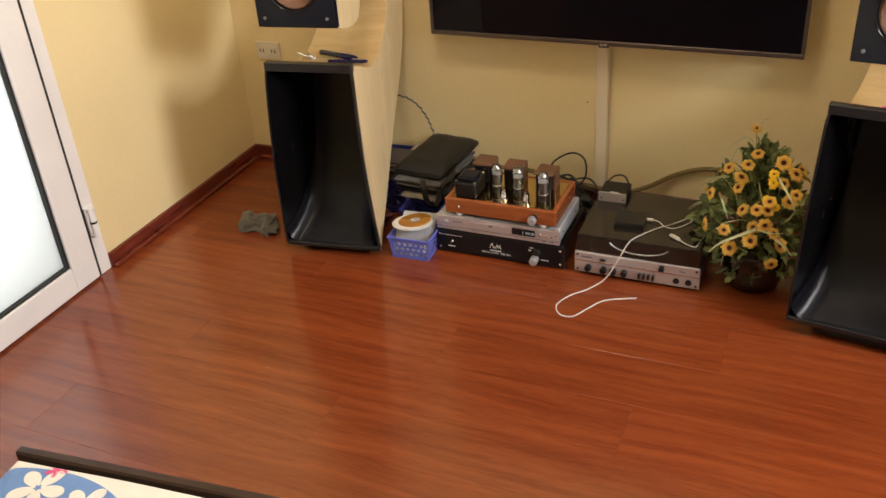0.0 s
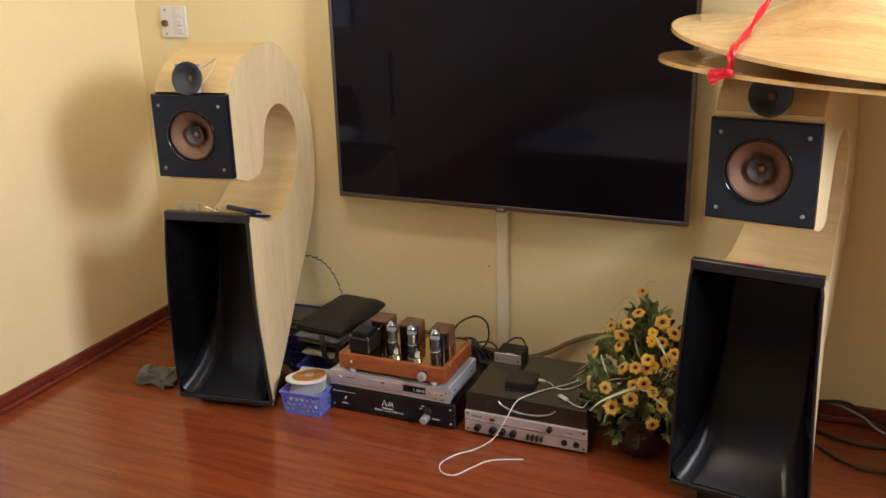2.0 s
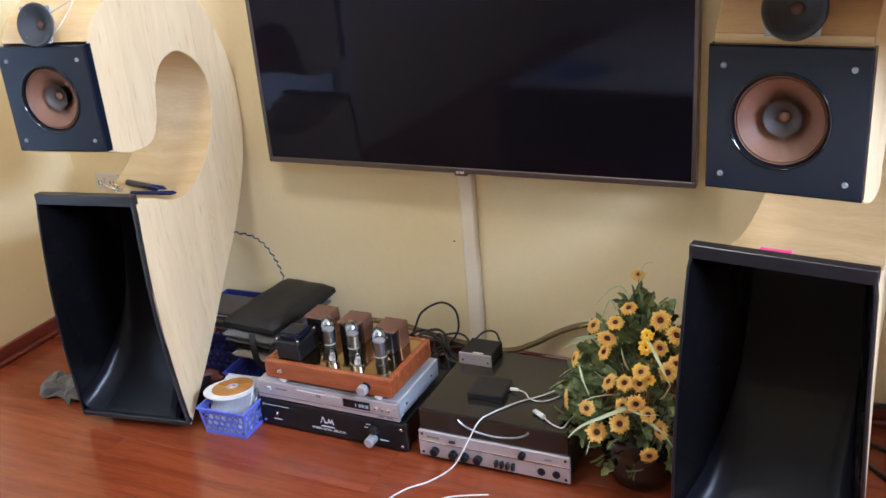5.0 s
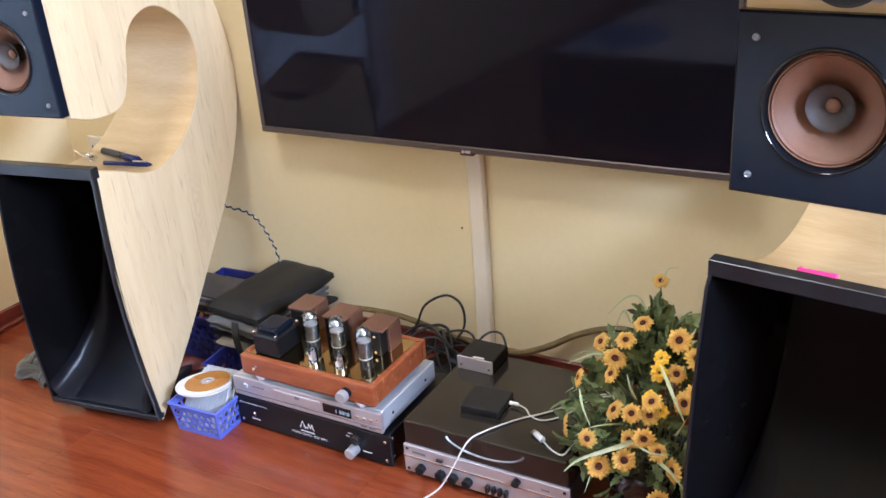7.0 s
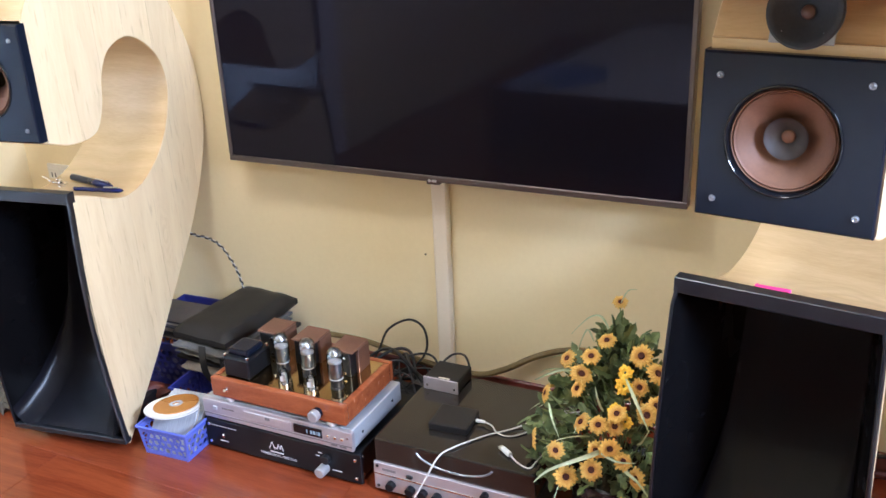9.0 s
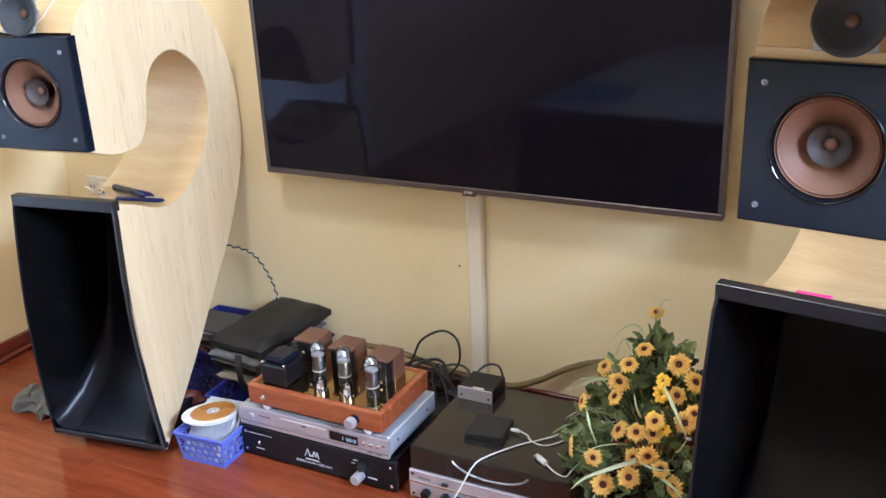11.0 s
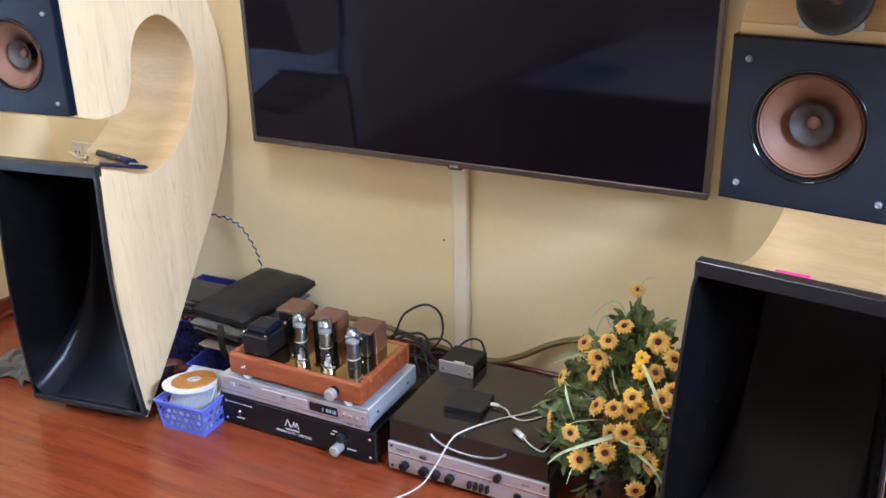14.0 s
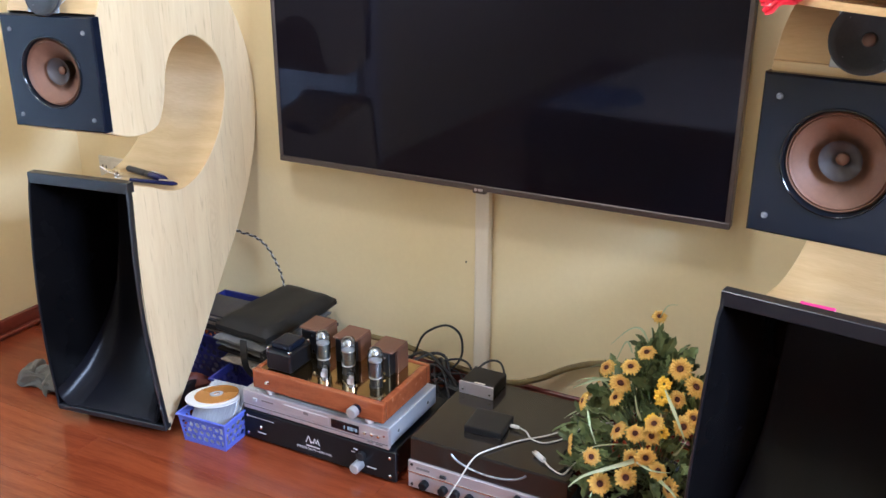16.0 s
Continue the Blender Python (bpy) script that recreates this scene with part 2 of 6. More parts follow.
def frosted(name):
    m = bpy.data.materials.new(name)
    m.use_nodes = True
    n, l = m.node_tree.nodes, m.node_tree.links
    p = n["Principled BSDF"]
    p.inputs["Base Color"].default_value, p.inputs["Roughness"].default_value = (0.88, 0.93, 0.92, 1), 0.25
    tr, mx = n.new("ShaderNodeBsdfTranslucent"), n.new("ShaderNodeMixShader")
    tr.inputs[0].default_value = (0.9, 0.95, 0.93, 1)
    mx.inputs[0].default_value = 0.75
    l.new(p.outputs[0], mx.inputs[1])
    l.new(tr.outputs[0], mx.inputs[2])
    l.new(mx.outputs[0], n["Material Output"].inputs[0])
    return m


M["frosted"] = frosted("frosted_glass")


# ---- mesh helpers ----
def part(name, bm, material, parent=None, label="", smooth=False):
    me = bpy.data.meshes.new(name)
    bmesh.ops.recalc_face_normals(bm, faces=bm.faces)
    if smooth:
        for f in bm.faces:
            f.smooth = True
        for e in bm.edges:
            e.smooth = len(e.link_faces) == 2 and e.calc_face_angle(0) < 0.7
    bm.to_mesh(me)
    bm.free()
    me.materials.append(material)
    ob = new(name, me)
    if parent:
        ob.parent = parent
    if label:
        ob["label"] = label
    return ob


def thing(name, label, category, m=None, group="", kind=""):
    ob = new(name)
    ob.empty_display_size = 0.05
    if m is not None:
        ob.matrix_world = m
    return tagged(ob, label, category, group, kind)


def box(bm, x0, x1, y0, y1, z0, z1, bevel=0.0, seg=1, m=None):
    r = bmesh.ops.create_cube(bm, size=1)
    vs = r["verts"]
    for v in vs:
        v.co = Vector((x0 + (v.co.x + 0.5) * (x1 - x0), y0 + (v.co.y + 0.5) * (y1 - y0), z0 + (v.co.z + 0.5) * (z1 - z0)))
        if m is not None:
            v.co = m @ v.co
    if bevel:
        es = list({e for v in vs for e in v.link_edges})
        bmesh.ops.bevel(bm, geom=es, offset=bevel, segments=seg, affect="EDGES", profile=0.6)
    return bm


def boxed(*a, **k):
    return box(bmesh.new(), *a, **k)


def lathe(bm, profile, seg=32, m=None):
    """Turns (radius, height) pairs about local z."""
    m = m or Matrix()
    rings = []
    for r, z in profile:
        if r < 1e-6:
            rings.append([bm.verts.new(m @ Vector((0, 0, z)))])
        else:
            rings.append([bm.verts.new(m @ Vector((r * math.cos(2 * math.pi * i / seg), r * math.sin(2 * math.pi * i / seg), z))) for i in range(seg)])
    for a, b in zip(rings, rings[1:]):
        for i in range(seg):
            j = (i + 1) % seg
            if len(a) == 1 and len(b) == 1:
                continue
            if len(a) == 1:
                bm.faces.new((a[0], b[i], b[j]))
            elif len(b) == 1:
                bm.faces.new((a[i], a[j], b[0]))
            else:
                bm.faces.new((a[i], a[j], b[j], b[i]))
    return bm


def smooth_path(pts, n=8, closed=False):
    """Catmull-Rom through the points."""
    P = [Vector(p) for p in pts]
    out, N = [], len(pts)
    for i in range(N if closed else N - 1):
        p0 = P[(i - 1) % N] if closed or i else P[0]
        p1, p2 = P[i], P[(i + 1) % N]
        p3 = P[(i + 2) % N] if closed or i + 2 < N else P[-1]
        for k in range(n):
            u = k / n
            out.append(0.5 * ((2 * p1) + (p2 - p0) * u + (2 * p0 - 5 * p1 + 4 * p2 - p3) * u * u + (3 * p1 - p0 - 3 * p2 + p3) * u ** 3))
    if not closed:
        out.append(P[-1])
    return out


def tube(bm, pts, radius, seg=8, n=8, taper=None):
    """A round cord along a smooth path."""
    path = smooth_path(pts, n)
    rings = []
    side = Vector((0.13, 0.2, 0.97))
    for i, p in enumerate(path):
        d = (path[min(i + 1, len(path) - 1)] - path[max(i - 1, 0)]).normalized()
        a = d.cross(side)
        if a.length < 0.05:
            a = d.cross(Vector((1, 0, 0)))
        a.normalize()
        b = d.cross(a)
        side = a.cross(d)
        r = radius if taper is None else radius * (1 + (taper - 1) * i / (len(path) - 1))
        rings.append([bm.verts.new(p + r * (math.cos(2 * math.pi * k / seg) * a + math.sin(2 * math.pi * k / seg) * b)) for k in range(seg)])
    for r0, r1 in zip(rings, rings[1:]):
        for k in range(seg):
            j = (k + 1) % seg
            bm.faces.new((r0[k], r0[j], r1[j], r1[k]))
    bm.faces.new(rings[0])
    bm.faces.new(list(reversed(rings[-1])))
    return bm


# ---- the room ----
XL, XR, YB, YF, H = -2.16, 2.2, -2.3, 2.862, 2.9
T = 0.15


def setting(name, bm, material, label="", category=""):
    return tagged(part(name, bm, material), label or name, category or name, kind="structure")


def wall_with_hole(name, material, axis, at, thick, a0, a1, b0, b1, z0, z1, label):
    """A wall across axis from a0 to a1, with an opening b0..b1, z0..z1."""
    bm = bmesh.new()
    for p0, p1, q0, q1 in ((a0, b0, 0, H), (b1, a1, 0, H), (b0, b1, z1, H), (b0, b1, 0, z0)):
        if p1 - p0 < 1e-3 or q1 - q0 < 1e-3:
            continue
        if axis == "x":
            box(bm, min(at, at + thick), max(at, at + thick), p0, p1, q0, q1)
        else:
            box(bm, p0, p1, min(at, at + thick), max(at, at + thick), q0, q1)
    return setting(name, bm, material, label, "wall")


setting("wall_north", boxed(XL - T, XR + T, YF, YF + T, -0.05, H), M["wall"], "cream-yellow painted wall behind the television", "wall")
setting("wall_south", boxed(XL - T, XR + T, YB - T, YB, -0.05, H), M["wall_plain"], "plain painted wall behind the bed", "wall")
wall_with_hole("wall_west", M["wall"], "x", XL, -T, YB, YF, 0.86, 1.955, 0.0, 2.12, "cream-yellow painted wall with a glazed door")
wall_with_hole("wall_east", M["wall_plain"], "x", XR, T, YB, YF, 0.7, 1.62, 1.58, 2.52, "plain painted wall with a high window")
# added out of view to keep window light off the right loudspeaker's side
setting("wall_nook", boxed(0.86, 1.0, 2.15, YF - 0.0005, 0.0, H), M["wall_plain"], "unseen plain wall added to shade the loudspeaker's right side", "wall")
setting("ceiling", boxed(XL - T, XR + T, YB - T, YF + T, H, H + 0.1), M["ceiling"], "plain white ceiling", "ceiling")
# the ground outside, seen only past the openings
setting("ground", boxed(-30, 30, -30, 30, -0.3, -0.2), M["underlay"], "dark ground outside the house", "ground")

# skirting boards: a tall board and a rounded foot strip
for nm, bm in (
    ("baseboard_north", box(boxed(XL + 0.012, 0.859, YF - 0.012, YF, 0, 0.053, bevel=0.003), XL + 0.03, 0.859, YF - 0.03, YF - 0.013, 0, 0.016, bevel=0.004)),
    ("baseboard_west", box(boxed(XL, XL + 0.012, 1.957, YF, 0, 0.053, bevel=0.003), XL + 0.013, XL + 0.03, 1.957, YF - 0.03, 0, 0.016, bevel=0.004)),
    ("baseboard_east", boxed(XR - 0.012, XR, YB, YF - 0.032, 0, 0.053, bevel=0.003)),
    ("baseboard_south", boxed(XL, XR - 0.014, YB, YB + 0.012, 0, 0.053, bevel=0.003)),
):
    setting(nm, bm, M["skirting"], "red-brown wooden skirting board along the wall", "baseboard")

# window in the east wall
win = thing("window_1", "white-framed high window letting daylight in", "window", kind="structure")
wf = bmesh.new()
for a in ((0.7, 0.75, 1.58, 2.52), (1.57, 1.62, 1.58, 2.52), (0.75, 1.57, 1.58, 1.63), (0.75, 1.57, 2.47, 2.52)):
    box(wf, XR + 0.05, XR + 0.1, *a, bevel=0.004)
part("window_frame", wf, M["alu"], win)

# glazed door in the west wall: jamb, leaf, pane, hinges
door = thing("door_1", "closed white aluminium door with a frosted glass pane", "door", kind="structure")
jb = bmesh.new()
for a in ((1.9, 1.955, 0, 2.12), (0.86, 0.91, 0, 2.12), (0.91, 1.905, 2.07, 2.12)):
    box(jb, XL - 0.09, XL + 0.006, *a, bevel=0.003)
part("door_frame", jb, M["alu"], door)
lf = bmesh.new()
for a in ((1.79, 1.89, 0.008, 2.066), (0.914, 1.024, 0.008, 2.066), (1.024, 1.79, 0.008, 0.095), (1.024, 1.79, 1.96, 2.066)):
    box(lf, XL - 0.035, XL + 0.016, *a, bevel=0.004, seg=2)
leaf = part("door_leaf", lf, M["alu"], door)
gk = bmesh.new()
# dark strip in place of the shade in the gap beside the leaf
box(gk, XL - 0.03, XL + 0.0145, 1.8898, 1.8985, 0.008, 2.068)
for a in ((1.782, 1.791, 0.094, 1.961), (1.023, 1.032, 0.094, 1.961), (1.032, 1.782, 0.094, 0.102), (1.032, 1.782, 1.953, 1.961)):
    box(gk, XL - 0.03, XL + 0.008, *a, bevel=0.002)
part("gasket", gk, M["gasket"], door, "black rubber glazing gasket, plus a strip for the gap's shade")
pane = part("pane", boxed(XL - 0.016, XL - 0.01, 1.03, 1.785, 0.1, 1.955), M["frosted"], door, "pale frosted glass pane")
for hz in (0.2, 1.02, 1.85):
    hb = bmesh.new()
    box(hb, XL + 0.006, XL + 0.02, 1.902, 1.94, hz - 0.05, hz + 0.05, bevel=0.003)
    lathe(hb, [(0, -0.05), (0.011, -0.05), (0.011, -0.002), (0.009, -0.001), (0.009, 0.001), (0.011, 0.002), (0.011, 0.05), (0, 0.05)], 14, pose(XL + 0.028, 1.915, hz))
    hg = part("hinge", hb, M["alu"], door)
    part("hinge_ring", lathe(bmesh.new(), [(0.0095, -0.0035), (0.0113, -0.0035), (0.0113, 0.0035), (0.0095, 0.0035)], 14, pose(XL + 0.028, 1.915, hz)), M["gasket"], hg)


# ---- television and cable trunking ----
def television():
    x0, x1, y0, z0, z1 = -1.297, -0.107, 2.782, 0.593, 1.283
    tv = thing("television", "large switched-off flat television mounted on the wall", "television", pose((x0 + x1) / 2, YF - 0.002, z0))
    w, h, d = (x1 - x0) / 2, z1 - z0, y0 - YF + 0.002
    part("back_panel", boxed(-w + 0.05, w - 0.05, d + 0.03, -0.035, 0.05, h - 0.05, bevel=0.01), M["black_satin"], tv)
    part("wall_bracket", boxed(-0.22, 0.22, -0.034, 0.0, 0.15, 0.5, bevel=0.004), M["gasket"], tv)
    fr = bmesh.new()
    t = 0.011
    box(fr, -w, w, d, d + 0.03, 0, t + 0.004, bevel=0.002)
    box(fr, -w, w, d, d + 0.03, h - t, h, bevel=0.002)
    box(fr, -w, -w + t, d, d + 0.03, t + 0.004, h - t, bevel=0.002)
    box(fr, w - t, w, d, d + 0.03, t + 0.004, h - t, bevel=0.002)
    part("bezel", fr, M["bezel"], tv, "bronze-grey metal bezel")
    part("screen", boxed(-w + t, w - t, d + 0.004, d + 0.029, t + 0.004, h - t), M["screen"], tv, "dark glossy screen")
    part("logo_bump", boxed(-0.017, 0.017, d - 0.001, d + 0.02, -0.006, 0.004, bevel=0.002, seg=2), M["bezel"], tv)
    bar = bmesh.new()
    lathe(bar, [(0, 0), (0.004, 0), (0.004, 0.001), (0, 0.001)], 16, pose(-0.008, d - 0.0015, 0.0035, 90, 0, 0))
    box(bar, -0.002, 0.010, d - 0.0025, d, 0.0008, 0.0062)
    part("badge", bar, M["steel"], tv)


television()
tk = bmesh.new()
box(tk, -0.742, -0.697, YF - 0.016, YF - 0.0005, 0.054, 0.6, bevel=0.003)
box(tk, -0.738, -0.701, YF - 0.019, YF - 0.016, 0.054, 0.6, bevel=0.001)
nl = bmesh.new()
lathe(nl, [(0, 0), (0.0014, 0), (0.0014, 0.003), (0.0024, 0.0035), (0.002, 0.0045), (0, 0.005)], 10, pose(-0.772, YF, 0.368, 90, 0, 0))
tagged(part("nail", nl, M["gasket"]), "small dark nail in the wall", "nail")
tagged(part("cable_trunking", tk, M["trunking"]), "cream plastic cable trunking running down the wall", "cable trunking", kind="structure")


# ---- loudspeakers ----
OUTER = [(-0.006, 1.03), (0.028, 1.076), (0.105, 1.118), (0.21, 1.139), (0.31, 1.136), (0.40, 1.102), (0.497, 1.015), (0.562, 0.905), (0.593, 0.80), (0.597, 0.70), (0.568, 0.585), (0.505, 0.468), (0.43, 0.37), (0.34, 0.282), (0.19, 0.15), (0.012, 0.024)]
INNER = [(0.004, 0.657), (0.083, 0.628), (0.152, 0.599), (0.225, 0.587), (0.31, 0.607), (0.394, 0.665), (0.44, 0.74), (0.454, 0.82), (0.42, 0.892), (0.335, 0.944), (0.255, 0.932), (0.212, 0.885), (0.192, 0.81), (0.168, 0.768), (0.13, 0.752), (0.06, 0.755), (0.0, 0.775)]
W0 = 0.1175


def cabinet_half(v, z, flare):
    """Half the cabinet's width: it flares towards the horn's mouth."""
    k = min(1, max(0, (0.78 - z) / 0.14))
    return W0 + k * (flare + 0.024 * max(0, 0.66 - z) / 0.62) * max(0.0, 1 - v / 0.4)


BOW = 0.022
ZT, ZB = 0.661, 0.032


def mouth_bow(z):
    """How far the horn's front edge bulges forward at a height."""
    return -BOW * math.sin(math.pi * min(1, max(0, (z - ZB) / (ZT - ZB))))


def holed_board(hw, z0, z1, y0, y1, zc, r, aside=0.0, n=48):
    """A board with a round hole and a small bevel on its front edge."""
    bm = bmesh.new()
    def square(k, ins):
        a = 2 * math.pi * k / n
        c, s_ = math.cos(a), math.sin(a)
        q = 1 / max(abs(c), abs(s_))
        x, z = c * q * (hw - ins), s_ * q
        z = zc + (z * (z1 - ins - zc) if z > 0 else z * (zc - z0 - ins))
        return x, z
    rings = []
    for kind, ins, y in (("s", 0, y1), ("s", 0, y0 + 0.003), ("s", 0.003, y0), ("c", 0, y0), ("c", 0, y1)):
        ring = []
        for k in range(n):
            a = 2 * math.pi * k / n
            x, z = square(k, ins) if kind == "s" else (aside + r * math.cos(a), zc + r * math.sin(a))
            ring.append(bm.verts.new((x, y, z)))
        rings.append(ring)
    for a, b in zip(rings, rings[1:] + rings[:1]):
        for k in range(n):
            bm.faces.new((a[k], a[(k + 1) % n], b[(k + 1) % n], b[k]))
    return bm


def loudspeaker(m, raise_by, flare, lift=0.0, aside=0.0, trim=0.0):
    def half_width(v, z):
        return cabinet_half(v, z, flare)

    sp = thing("loudspeaker", "tall curled wooden horn loudspeaker with a black mouth", "loudspeaker", m, "pair of loudspeakers")
    outer = [(p.x, p.y) for p in smooth_path([(*p, 0) for p in OUTER], 5)]
    inner = [(p.x, p.y) for p in smooth_path([(*p, 0) for p in INNER], 5)]
    loop = outer + inner
    edge = [(0.012 - 0.008 * i / 14 + mouth_bow(0.024 + 0.633 * i / 14), 0.024 + 0.633 * i / 14) for i in range(1, 14)]
    # curved shell: the strip between both side panels, open at the mouth
    bm = bmesh.new()
    rows = []
    for v, z in loop:
        hw = half_width(v, z) - 0.0015
        rows.append([bm.verts.new((s * hw, v, z + raise_by)) for s in (-1, -0.33, 0.33, 1)])
    k = len(outer)
    for i in range(len(loop)):
        if i in (k - 1, len(loop) - 1):
            continue
        a, b = rows[i], rows[(i + 1) % len(loop)]
        for j in range(3):
            bm.faces.new((a[j], a[j + 1], b[j + 1], b[j]))
    shell = part("shell", bm, M["veneer"], sp, "honey-coloured bent wood shell", smooth=True)
    sol = shell.modifiers.new("thickness", "SOLIDIFY")
    sol.thickness, sol.offset = 0.004, 0
    # side panels
    for s in (-1, 1):
        bm = bmesh.new()
        vs = [bm.verts.new((s * half_width(v, z), v, z + raise_by)) for v, z in outer + edge + inner]
        f = bm.faces.new(vs)
        ext = bmesh.ops.extrude_face_region(bm, geom=[f])
        for e in ext["geom"]:
            if isinstance(e, bmesh.types.BMVert):
                e.co.x -= s * 0.004
        bmesh.ops.triangulate(bm, faces=[g for g in bm.faces if len(g.verts) > 4])
        part("side_panel", bm, M["pine"], sp, "pale pine side panel of glued boards")
    # horn mouth: lip and black inside
    n = 14
    zt, zb = ZT, ZB
    # depth, floor height, ceiling height and inset: the floor sweeps up into the back
    secs = [(0.0, 0.036, 0.64, 0.0055), (0.03, 0.056, 0.627, 0.014), (0.08, 0.088, 0.605, 0.02), (0.13, 0.138, 0.587, 0.024), (0.175, 0.205, 0.577, 0.026), (0.21, 0.3, 0.573, 0.028), (0.232, 0.41, 0.572, 0.029), (0.245, 0.52, 0.572, 0.03), (0.25, 0.568, 0.572, 0.03)]

    def throat_point(j, i, s):
        v, z0, z1, ins = secs[j]
        z = z0 + (z1 - z0) * i / n
        bow = mouth_bow(z) * max(0.0, 1 - v / 0.13)
        return (s * (half_width(v, z) - ins), v + bow, z + raise_by)

    bm = bmesh.new()
    walls = {}
    for s in (-1, 1):
        walls[s] = [[bm.verts.new(throat_point(j, i, s)) for i in range(n + 1)] for j in range(len(secs))]
        for p_, q_ in zip(walls[s], walls[s][1:]):
            for i in range(n):
                bm.faces.new((p_[i], p_[i + 1], q_[i + 1], q_[i]))
    for j in range(len(secs) - 1):
        bm.faces.new((walls[-1][j][n], walls[1][j][n], walls[1][j + 1][n], walls[-1][j + 1][n]))
    for i in range(n):
        bm.faces.new((walls[-1][-1][i], walls[-1][-1][i + 1], walls[1][-1][i + 1], walls[1][-1][i]))
    part("horn_throat", bm, M["horn_black"], sp, "deep black inside of the horn", smooth=True)
    bm = bmesh.new()
    fr_ = [[bm.verts.new((t_ * (half_width(v, z0) - ins), v, z0 + raise_by)) for t_ in (-1, -0.35, 0.3, 1)] for v, z0, z1, ins in secs]
    for p_, q_ in zip(fr_, fr_[1:]):
        for j in range(3):
            bm.faces.new((p_[j], p_[j + 1], q_[j + 1], q_[j]))
    part("throat_floor", bm, M["black_gloss"], sp, "glossy black sloping floor of the horn", smooth=True)
    # rounded corners between the horn's floor and its walls
    for s in (-1, 1):
        bm = bmesh.new()
        rings = []
        for v, z0, z1, ins in secs:
            r = 0.05 if v < 0.15 else 0.05 * max(0.06, 1 - (v - 0.15) / 0.09)
            ring = []
            for k in range(9):
                a = math.pi / 2 * k / 8
                z = z0 + min(r, z1 - z0) * (1 - math.sin(a)) + 0.001
                bow = mouth_bow(z) * max(0.0, 1 - v / 0.13)
                ring.append(bm.verts.new((s * (half_width(v, z0 + r) - ins - 0.001 - r * (1 - math.cos(a))), v + bow, z + raise_by)))
            rings.append(ring)
        for p_, q_ in zip(rings, rings[1:]):
            for k in range(8):
                bm.faces.new((p_[k], p_[k + 1], q_[k + 1], q_[k]))
        part("rounded_corner", bm, M["corner_gloss"], sp, "glossy black rounded inner corner", smooth=True)
    bm = bmesh.new()
    for s in (-1, 1):
        prev = None
        for i in range(n + 1):
            z = zb + (zt - zb) * i / n
            bow = mouth_bow(z)
            hw = half_width(0, z) + 0.001
            q = [bm.verts.new((s * a, b, z + raise_by)) for a, b in ((hw, 0.012 + bow), (hw, 0.0 + bow), (hw - 0.002, -0.003 + bow), (hw - 0.0055, -0.0025 + bow), (hw - 0.006, 0.004 + bow))]
            if prev:
                for j in range(4):
                    bm.faces.new((prev[j], prev[j + 1], q[j + 1], q[j]))
            prev = q
    for z, hgt, dep in ((zt - 0.024, 0.026, 0.02), (zb - 0.004, 0.014, 0.02)):
        hw = half_width(0, z) - 0.001
        box(bm, -hw, hw, -0.004, dep, z + raise_by, z + hgt + raise_by, bevel=0.0015)
    part("mouth_lip", bm, M["black_satin"], sp, "black painted lip of the horn's mouth")
    # plinth
    part("plinth", boxed(-0.11, 0.11, 0.035, 0.24, 0, 0.05 + raise_by, bevel=0.004), M["black_satin"], sp)
    # front baffle and full-range driver
    zc = 0.905 + raise_by
    zd = zc + lift
    part("baffle", holed_board(0.121, zc - 0.124, zc + 0.121 - trim, -0.028, -0.004, zd, 0.0762, aside), M["black_lacquer"], sp, "glossy black front baffle")
    if trim:
        part("top_rail", boxed(-0.1165, 0.1165, -0.012, 0.004, zc + 0.119 - trim, zc + 0.127, bevel=0.001), M["veneer"], sp)
    fwd = pose(aside, -0.021, zd, 90, 0, 0)
    inward = fwd @ Matrix.Diagonal((0.932, 0.932, 1, 1))
    dr = part("driver_rim", lathe(bmesh.new(), [(0.0788, 0.0066), (0.0786, 0.009), (0.0776, 0.0106), (0.0762, 0.0108), (0.0748, 0.0095), (0.0732, 0.004), (0.0727, -0.001), (0.0727, -0.012)], 48, fwd), M["rim_gloss"], sp, "glossy black driver rim", smooth=True)
    part("surround", lathe(bmesh.new(), [(0.0778, -0.002), (0.0755, 0.0018), (0.0735, -0.001), (0.0715, 0.0015), (0.069, -0.002), (0.068, -0.003)], 48, inward), M["cone_paper"], dr, smooth=True)
    part("cone", lathe(bmesh.new(), [(0.0685, -0.002), (0.06, -0.008), (0.046, -0.019), (0.033, -0.032), (0.025, -0.041), (0.02, -0.046)], 48, inward), M["cone_paper"], dr, "copper-brown paper cone", smooth=True)
    part("whizzer_cone", lathe(bmesh.new(), [(0.0318, -0.012), (0.0312, -0.014), (0.0235, -0.021), (0.0095, -0.029)], 36, inward), M["whizzer"], dr, "grey-brown inner cone", smooth=True)
    part("dust_cap", lathe(bmesh.new(), [(0.0102, -0.03), (0.0095, -0.024), (0.006, -0.021), (0, -0.0202)], 24, inward), M["cone_paper"], dr, smooth=True)
    for sx, sz in ((-0.096, 0.089 - trim), (0.096, 0.089 - trim), (-0.096, -0.097), (0.096, -0.097)):
        part("screw", lathe(bmesh.new(), [(0, 0.0035), (0.0015, 0.002), (0.003, 0.0035), (0.0045, 0.0025), (0.005, 0.0)], 14, pose(sx, -0.028, zc + sz, 90, 0, 0)), M["galvanised"], sp, smooth=True)
    # small cone tweeter propped on the rounded top
    tm = pose(0.005, -0.026, 1.073 + raise_by, 78, 0, 0)
